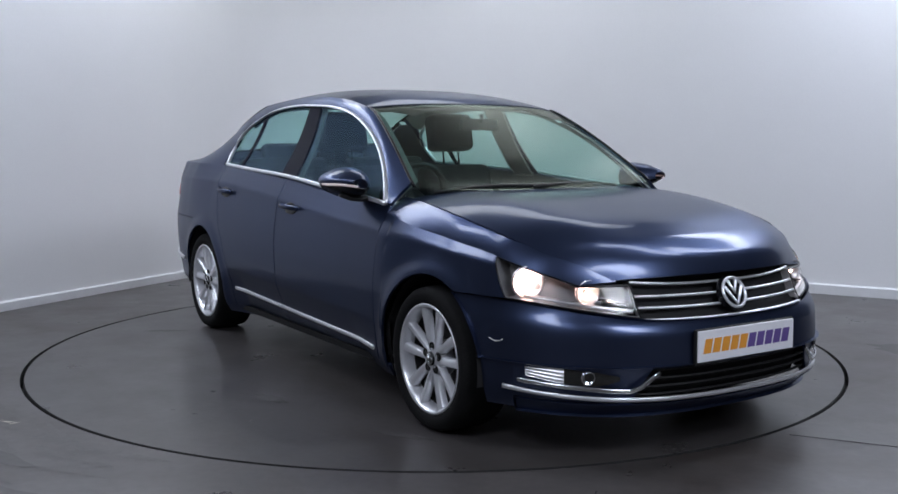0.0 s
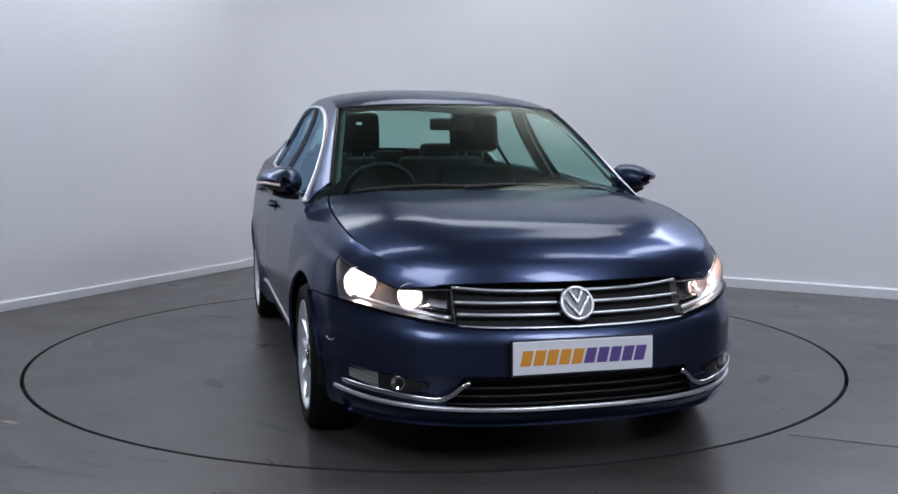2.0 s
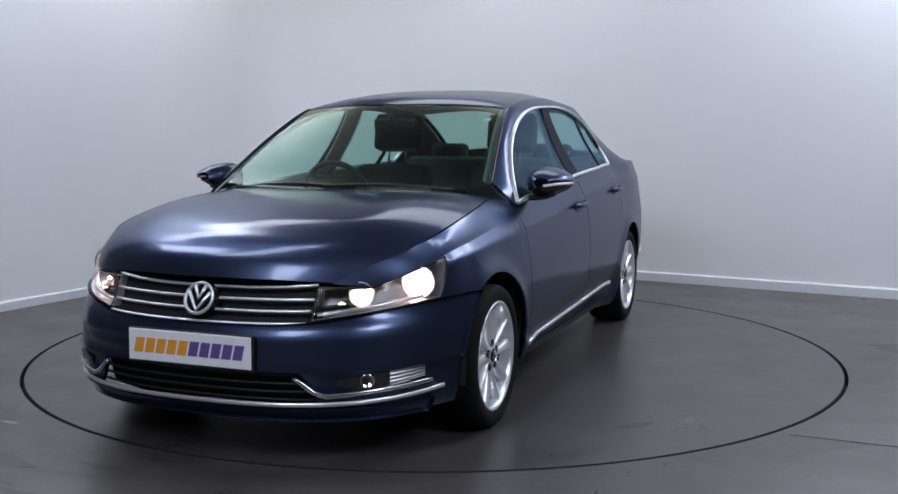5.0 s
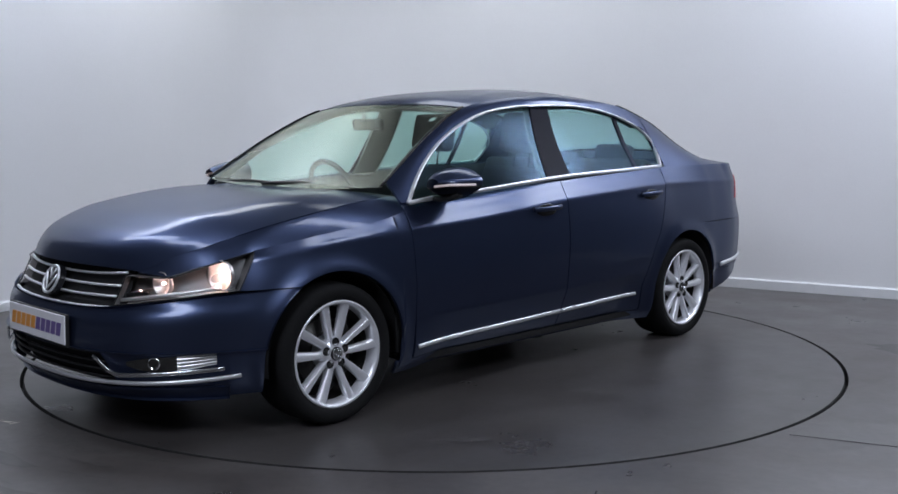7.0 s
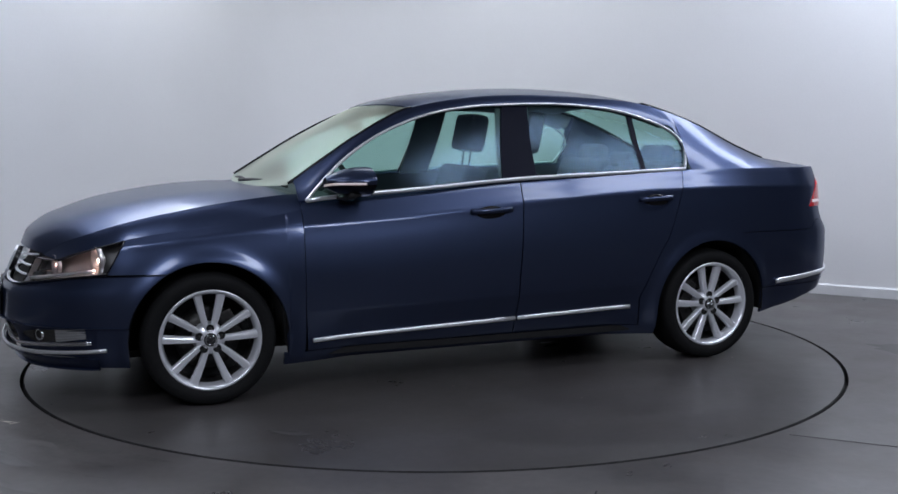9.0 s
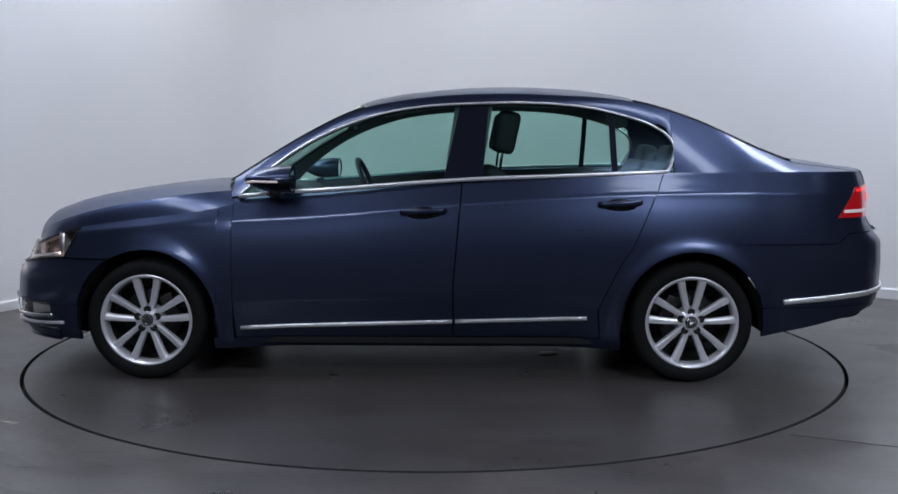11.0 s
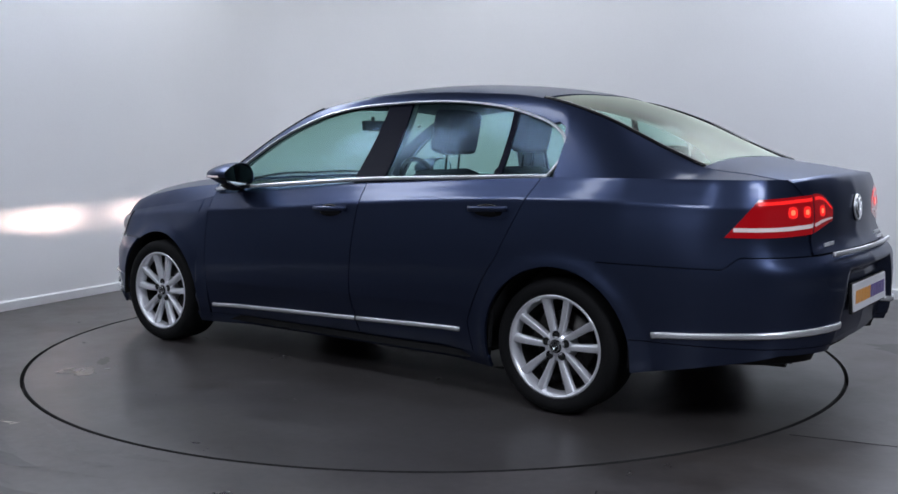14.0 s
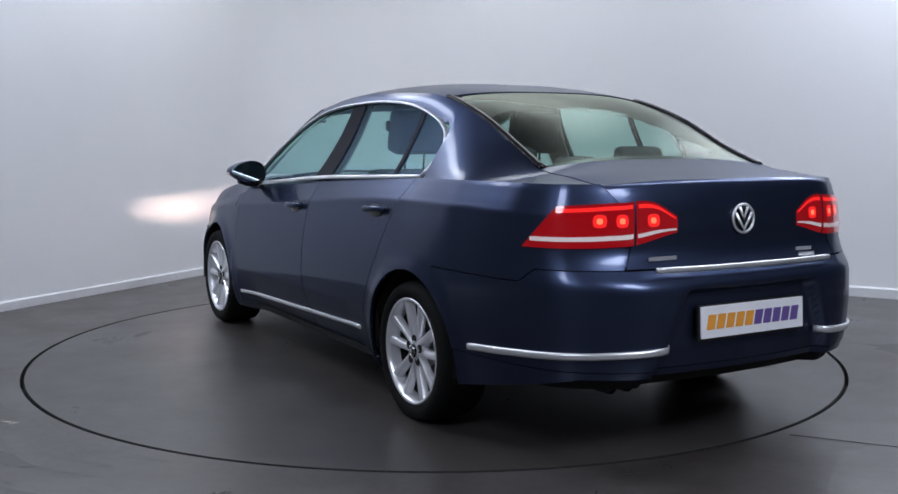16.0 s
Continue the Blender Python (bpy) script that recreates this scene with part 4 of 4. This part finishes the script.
        # chrome strip low in the lamp
        sweep("lamp_strip", [(lambda p: (p[0], p[1] * side, p[2]))(body(lerp(at_y_front(.48), at_x(1.86), i / 12), lo_z(lerp(at_y_front(.48), at_x(1.86), i / 12)) + .016, -.02)) for i in range(13)], .012, .008, REFLECTOR, hl, "bright strip in the lamp")
    # tail lamps: outer part on the wing, inner part on the boot lid
    t_lo = spline([(at_x(-2.06), .815), (at_y_rear(.62), .818), (at_y_rear(.516), .824), (at_y_rear(.32), .866)])
    t_hi = spline([(at_x(-1.98), .960), (at_y_rear(.70), .970), (at_y_rear(.58), .977), (at_y_rear(.40), .968), (at_y_rear(.32), .922)])
    for nm, l, h in (("outer_tail_lamp", lambda v: at_x(lerp(-2.076, -2.20, v)), lambda v: at_y_rear(.522)), ("inner_tail_lamp", lambda v: at_y_rear(.511), lambda v: at_y_rear(.322))):
        red = sheet(nm, panel(l, h, t_lo, t_hi, .005), 18, 10, RED, CAR, "lit red tail lamp", skirt=.03)
        outer = nm.startswith("outer")
        for side, ob in zip((1, -1), red):
            mir = side < 0
            a0, a1 = l(.2), h(.2)
            v, fc = grid_mesh(lambda u, w: body(lerp(a0 + .008, a1 - .006, u), lerp(lerp(t_lo(lerp(a0, a1, u)), t_hi(lerp(a0, a1, u)), .16), lerp(t_lo(lerp(a0, a1, u)), t_hi(lerp(a0, a1, u)), .265 if outer else .25), w), .0070), 14, 2, .002, False, mir)
            mesh_object("clear_band", v, fc, CLEAR, ob, "clear band across the red lamp")
            for y, w in (((.655, .045), (.575, .042)) if outer else ((.43, .045),)):
                for nm2, mat, big, up in (("glow_cell", RED_GLOW, 1.25, .0066), ("lit_cell", RED_LIT, .55, .0074)):
                    cell = lambda u, q, big=big, up=up: body(at_y_rear(y) + big * w / 2 * (2 * u - 1) * math.sqrt(1 - .35 * (2 * q - 1) ** 2), .912 + big * .019 * (2 * q - 1) * math.sqrt(1 - .35 * (2 * u - 1) ** 2), up)
                    v, fc = grid_mesh(cell, 8, 8, .001, False, mir)
                    mesh_object(nm2, v, fc, mat, ob, "bright lit lamp cell")
            # bright strip along the lamp's top edge
            v, fc = grid_mesh(lambda u, w: body(lerp(l(.9) + .012, h(.9) - .008, u), lerp(t_lo(lerp(l(.9), h(.9), u)), t_hi(lerp(l(.9), h(.9), u)), lerp(.84, .93, w)), .0064), 12, 2, .001, False, mir)
            mesh_object("glow_strip", v, fc, RED_GLOW, ob, "glowing red strip")


def mirrors():
    for side in (1, -1):
        # shell
        def f(u, v, side=side):
            ang = 2 * math.pi * u
            t = v
            x = .830 - t * .220
            s = math.sin(math.pi * min(t * .93 + .07, 1) * .62) ** .55
            yy = .918 + math.cos(ang) * .108 * s
            zz = 1.003 + math.sin(ang) * lerp(.060, .067, t) * s * (1 - .34 * math.cos(ang)) + .006 * math.cos(ang)
            return (x, yy * side, zz)
        v, fc = grid_mesh(f, 28, 10, 0, side < 0, False)
        m = mesh_object("door_mirror", v, fc, PAINT, CAR, "body-colour door mirror")
        def base(u, v):
            x, y, z = f(lerp(.56, .94, u), v)
            return (x + .002, .918 * side + (y - .918 * side) * 1.012, 1.003 + (z - 1.003) * 1.03)
        v, fc = grid_mesh(base, 16, 10, .003, side < 0, False)
        mesh_object("mirror_base", v, fc, GLOSS_BLACK, m, "black lower half of the mirror housing")
        bm = bmesh.new()
        bmesh.ops.create_circle(bm, cap_ends=True, segments=28, radius=1, matrix=pose(.615, .918 * side, 1.003, 0, 90, 0) @ Matrix.Diagonal((.058, .101, 1, 1)))
        part("mirror_glass", bm, MIRROR, m, "silvered mirror glass")
        sweep("mirror_foot", [(.735, .815 * side, .930), (.715, .85 * side, .925), (.70, .90 * side, .930), (.69, .95 * side, .948)], .030, .014, PLASTIC, m, "black mirror foot")
        ind = [f(u, t) for u, t in ((.80, .0), (.87, .06), (.91, .14), (.935, .26), (.945, .42), (.95, .60), (.952, .78))]
        sweep("indicator", [(x + .004, y + .003 * side, z) for x, y, z in ind], .006, .006, CLEAR, m, "clear indicator strip")


def wheel(x, side):
    """tyre, rim, spokes in pairs, cap, nuts and brake"""
    w = new("wheel")
    w.parent = CAR
    tagged(w, "silver alloy wheel with five pairs of spokes")
    R = .302
    out = pose(x, side * .778, HUB_Z, 0, 0, 0 if side > 0 else 180)
    w.matrix_basis = out
    prof = [(.222, .098), (.232, .112), (.262, .119), (.286, .114), (.296, .098), (R - .002, .075), (R, .04), (R, -.04), (R - .002, -.075), (.296, -.10), (.27, -.115), (.225, -.10)]
    lathe("tyre", prof, RUBBER, w, n=72, label="black rubber tyre")
    lathe("rim", [(.221, .100), (.229, .106), (.230, .112), (.224, .114), (.217, .110), (.209, .092), (.203, .055)], ALLOY, w, n=72, label="polished silver rim edge")
    # The silver rim's inside is coloured dark, as shade between the spokes.
    lathe("rim_barrel", [(.203, .055), (.200, .02), (.198, -.09), (.21, -.10)], STEEL, w, n=48, label="inside of the rim, coloured dark for shade")
    lathe("brake_disc", [(.03, .012), (.145, .012), (.147, .0), (.03, .0)], STEEL, w, n=48, label="bare steel brake disc")
    # Black disc added behind the spokes to keep their gaps in shade.
    lathe("wheel_shade_disc", [(.0, -.03), (.20, -.03)], SHUT, w, n=36)
    box("brake_caliper", (.07, .05, .15), pose(-.10 if x > 0 else .10, .012, .05, 0, 25 if x > 0 else -25, 0), STEEL, w, bevel=.012)
    lathe("hub", [(.0, .096), (.028, .096), (.036, .093), (.060, .088), (.070, .072), (.074, .02)], ALLOY, w, n=40, label="silver wheel hub")
    lathe("cap", [(.0, .103), (.022, .103), (.028, .101), (.031, .094)], GLOSS_BLACK, w, n=32, label="dark hub cap with a bright emblem ring")
    ring_at("cap_ring", (0, .103, 0), (0, 1, 0), .022, .0022, CHROME, w)
    for line in ([(-.008, .016), (0, -.001), (.008, .016)], [(-.016, .008), (0, -.016), (.016, .008)]):
        sweep("cap_stroke", [(q[0], .1045, q[1]) for q in line], .002, .0016, CHROME, w, up=(0, 1, 0), sides=6)
    for i in range(5):
        mid = math.radians(90 + 72 * i)
        a = mid
        seat_at = Matrix.Translation((.051 * math.cos(a), 0, .051 * math.sin(a)))
        # No hole is cut; a black disc stands for its shade.
        lathe("nut_shade_disc", [(0, .0915), (.0150, .0915), (.0158, .0935), (.0180, .0935), (.0185, .09)], SHUT, w, seat_at, 20, "black disc for the shade in the wheel nut hole")
        lathe("wheel_nut", [(0, .0945), (.006, .0945), (.0075, .0925), (.0075, .06)], STEEL, w, seat_at, 6)
        for s in (-1, 1):
            d0, d1 = mid + s * math.radians(17), mid + s * math.radians(14.2)
            verts, faces = [], []
            n = 10
            for j in range(n + 1):
                t = j / n
                ang = lerp(d0, d1, t)
                r = lerp(.045, .222, t)
                y = .092 + .012 * t
                half = lerp(.0112, .0178, t ** 1.1)
                er, et = Vector((math.cos(ang), 0, math.sin(ang))), Vector((-math.sin(ang), 0, math.cos(ang)))
                for q, yy in ((-1.15, -.034), (-1.0, -.003 - .006 * (s > 0)), (-.75 if s < 0 else -.6, -.006 * (s > 0)), (.6 if s < 0 else .75, -.006 * (s < 0)), (1.0, -.003 - .006 * (s < 0)), (1.15, -.034)):
                    verts.append(er * r + et * half * q + Vector((0, y + yy, 0)))
            for j in range(n):
                for q in range(5):
                    faces.append((j * 6 + q, j * 6 + q + 1, (j + 1) * 6 + q + 1, (j + 1) * 6 + q))
            mesh_object("spoke", verts, faces, ALLOY, w)
    return w


def seat(x, y, z, rear=False, wide=.50):
    s = new("seat")
    s.parent = CAR
    tagged(s, "dark grey cloth seat with headrest")
    s.matrix_basis = pose(x, y, z)
    box("cushion", (.50, wide, .16), pose(.08, 0, 0, 0, -6, 0), CLOTH, s, bevel=.05, segments=4)
    box("backrest", (.14, wide - .02, .56 if rear else .53), pose(-.20 if rear else -.192, 0, .33 if rear else .305, 0, -18, 0), CLOTH, s, bevel=.055, segments=4)
    if not rear:
        for q in (-1, 1):
            sweep("headrest_post", [(-.285, .055 * q, .56), (-.305, .055 * q, .72)], .006, .006, CHROME, s, "bright headrest post")
        box("headrest", (.12, .29, .225), pose(-.315, 0, .760, 0, -12, 0), CLOTH, s, bevel=.042, segments=4)
    return s


def cabin():
    # floor pan, firewall, inner door linings
    box("floor_pan", (3.45, 1.16, .03), pose(.20, 0, .20), SHUT, CAR)
    box("floor_pan", (1.75, 1.66, .03), pose(.01, 0, .195), SHUT, CAR)
    box("bulkhead", (.05, 1.30, .72), pose(1.0, 0, .56), SHUT, CAR)
    box("bulkhead", (.05, 1.16, .70), pose(-1.55, 0, .58), SHUT, CAR)
    sheet("door_lining", lambda u, v: (lerp(.98, -1.40, u), BELT_Y(lerp(.98, -1.40, u)) - .075 * math.sin(math.pi * min(v + .0, 1)) - .03, lerp(.22, BELT(lerp(.98, -1.4, u)) - .012, v)), 12, 6, TRIM, CAR, skirt=0)
    sheet("inner_pillar", lambda u, v: (lerp(-.18, -.37, u) + .06 * (1 - v), side_glass(-.2, lerp(1.0, 1.38, v))[1] - .03, lerp(.98, 1.385, v)), 2, 6, PILLAR_TRIM, CAR, "grey inner pillar trim", skirt=.01)
    # lining of the windscreen pillars and roof frame
    def frame_lining(u, v):
        x = lerp(.90, -1.24, u)
        lo = Vector(side_glass(x, max(DLO_TOP(x), BELT(x))))
        hi = Vector((x, RAIL_Y(x), RAIL_Z(x)))
        return tuple(lo.lerp(hi, v) + Vector((0, -.030 - .02 * v, -.012)))
    sheet("frame_lining", frame_lining, 30, 3, PILLAR_TRIM, CAR, "grey inner window frame trim", skirt=0)
    sheet("roof_lining", deck(.27, -1.10, .06, -.03, inset=.05, power=2.6, lift=-.035), 20, 16, LINING, CAR, "pale roof lining", skirt=0, both=False)
    # dashboard
    def dash(u, v):
        q = 2 * v - 1
        x = lerp(1.0, .52, u)
        z = lerp(.945, .93, u) - max(0, u - .62) ** 1.5 * 1.2 + .012 * math.exp(-((q - -.42) / .2) ** 2) * math.sin(math.pi * u)
        return (x, .70 * q, z - .03 * abs(q) ** 3)
    sheet("dashboard", dash, 16, 20, TRIM, CAR, "dark plastic dashboard", skirt=.12, both=False, flip=True)
    # steering wheel on the right
    c, ax = Vector((.36, -.37, .90)), Vector((-.92, 0, .38))
    sw = ring_at("steering_wheel", c, ax, .185, .016, PLASTIC, CAR, "black steering wheel")[0]
    for ang in (0, 180, 270):
        s = ax.normalized().cross(Vector((0, 0, 1))).normalized()
        t = s.cross(ax.normalized())
        e = c + (s * math.cos(math.radians(ang)) + t * math.sin(math.radians(ang))) * .18
        sweep("wheel_spoke", [c, e], .018, .008, PLASTIC, sw)
    sweep("steering_column", [c, c - ax.normalized() * .22], .05, .05, PLASTIC, CAR)
    for y in (-.37, .37):
        seat(-.13, y, .475)
    for y in (-.37, .37):
        s = seat(-1.02, y, .47, True, .62)
        box("headrest", (.09, .26, .13), pose(-.30, 0, .63, 0, -12, 0), CLOTH, s, bevel=.04, segments=4)
    box("rear_bench_middle", (.14, .2, .50), pose(-1.23, 0, .78, 0, -18, 0), CLOTH, CAR, bevel=.03)
    box("rear_headrest", (.08, .22, .10), pose(-1.32, 0, 1.07, 0, -10, 0), CLOTH, CAR, bevel=.035, segments=3)
    sheet("parcel_shelf", lambda u, v: (lerp(-1.30, -1.86, u), .60 * (2 * v - 1), lerp(1.0, 1.035, u)), 3, 6, TRIM, CAR, skirt=.02, both=False, flip=True)
    # inside mirror
    m = box("inside_mirror", (.03, .235, .062), pose(.42, 0, 1.275, 0, 8, 0), PLASTIC, CAR, "black inside mirror", bevel=.014, segments=3)
    sweep("mirror_stem", [(.45, 0, 1.285), (.445, 0, 1.33)], .012, .012, PLASTIC, m)
    # wheel wells
    for ax in (AXLE_F, AXLE_R):
        for side in (1, -1):
            verts, faces = [], []
            n = 28
            for i in range(n + 1):
                a = math.radians(lerp(-8, 188, i / n))
                for y in (.882, .52):
                    verts.append((ax + (ARCH - .002) * math.cos(a), side * y, HUB_Z + (ARCH - .002) * math.sin(a)))
            for i in range(n):
                faces.append((2 * i, 2 * i + 1, 2 * i + 3, 2 * i + 2))
            base = len(verts)
            verts.append((ax, side * .52, HUB_Z))
            for i in range(n):
                faces.append((2 * i + 1, 2 * i + 3, base))
            mesh_object("wheel_well", verts, faces, SHUT, CAR, "black wheel arch liner")
    # inner skin that shows black through the shut lines
    sheet("inner_skin", lambda u, v: body(at_x(lerp(.99, -.98, u)), lerp(.17, .88, v), -.02), 30, 8, SHUT, CAR, skirt=0)
    sheet("inner_skin", lambda u, v: body(at_x(lerp(1.70, .9, u)), lerp(max(arch_z(AXLE_F, lerp(1.70, .9, u)) + .01, .2), .76, v), -.03), 24, 5, SHUT, CAR, skirt=0)
    sheet("inner_skin", lambda u, v: body(at_x(lerp(-.95, -2.0, u)), lerp(max(arch_z(AXLE_R, lerp(-.95, -2.0, u)) + .01, .2 if u < .3 else .36), .95, v), -.03), 24, 5, SHUT, CAR, skirt=0)
    sheet("inner_skin", lambda u, v: body(lerp(at_x(-1.75), END, u), lerp(.30, .98, v), -.04), 24, 5, SHUT, CAR, skirt=0)
    # exhaust
    for y in (.44, .52):
        sweep("tailpipe", [(-1.7, y, .275), (-2.24, y, .292)], .028, .028, GLOSS_BLACK, CAR, "dark twin tailpipe", sides=16)


def plates_and_badges():
    badge((2.166, 0, .608), (1, 0, .45), .064, CAR)
    badge((-2.351, 0, .905), (-1, 0, .06), .058, CAR)
    plate((2.247, 0, .437), (1, 0, .02), CAR, "white show plate with orange and purple bars")
    plate((-2.428, 0, .538), (-1, 0, .06), CAR, "white show plate with orange and purple bars")
    # small raised badges on the boot lid, plain bars
    for y0, w, z in ((.40, .13, .775), (-.345, .085, .775), (-.345, .085, .755)):
        c = body(at_y_rear(abs(y0)), z, .010)
        box("badge_bar", (.004, w, .014), pose(c[0] - .003, math.copysign(c[1], y0), z, 0, 0, 0), BRIGHT, CAR, "small chrome badge")


def small_marks():
    scratch = [body(-lerp(at_x(1.80), at_x(1.74), i / 6), .452 - .010 * math.sin(math.pi * i / 6), .0008) for i in range(7)]
    sweep("scratch", scratch, .0012, .0012, SKIRT, CAR, "pale scratch in the bumper paint")
    for x, y, size in ((.46, -.50, .030), (.42, .52, .035)):
        z = lerp(TOP_Z(x + .075), RAIL_Z(x), (abs(y) / RAIL_Y(x)) ** 2.9)
        box("sticker", (size * .9, size, .0012), pose(x + .075 * (1 - (y / RAIL_Y(x)) ** 2), y, z - .012, 0, 30, 0), SKIRT, CAR, "small pale windscreen sticker")


bodywork()
small_marks()
windows()
lamps()
mirrors()
for _x in (AXLE_F, AXLE_R):
    for _s in (1, -1):
        wheel(_x, _s)
cabin()
plates_and_badges()


# ---------------------------------------------------------------- motion
PIVOT = (-0.062, 0.038)      # the turntable's axis in the car's plan
START = [(0.0, -58.0), (0.25, -59.1), (0.5, -60.5), (0.75, -62.3), (1.0, -64.5), (1.5, -69.7), (2.0, -75.9), (2.5, -81.8), (3.0, -88.1), (3.5, -94.0), (4.0, -100.1), (4.5, -105.9), (5.0, -112.2)]


def motions():
    later = spline([(5.0, -112.2), (7.5, -141.2), (8.5, -152.9), (10.0, -170.2), (12.5, -199.5), (14.0, -217.2), (16.0, -240.7)])
    turn = START + [(5.0 + 0.5 * i, later(5.0 + 0.5 * i)) for i in range(1, 23)]
    walk(CAR, [(t, pose(0, 0, 0, 0, 0, a) @ pose(-PIVOT[0], -PIVOT[1], 0)) for t, a in turn])
    walk(TABLE, [(t, pose(0, 0, 0, 0, 0, a)) for t, a in turn])


motions()
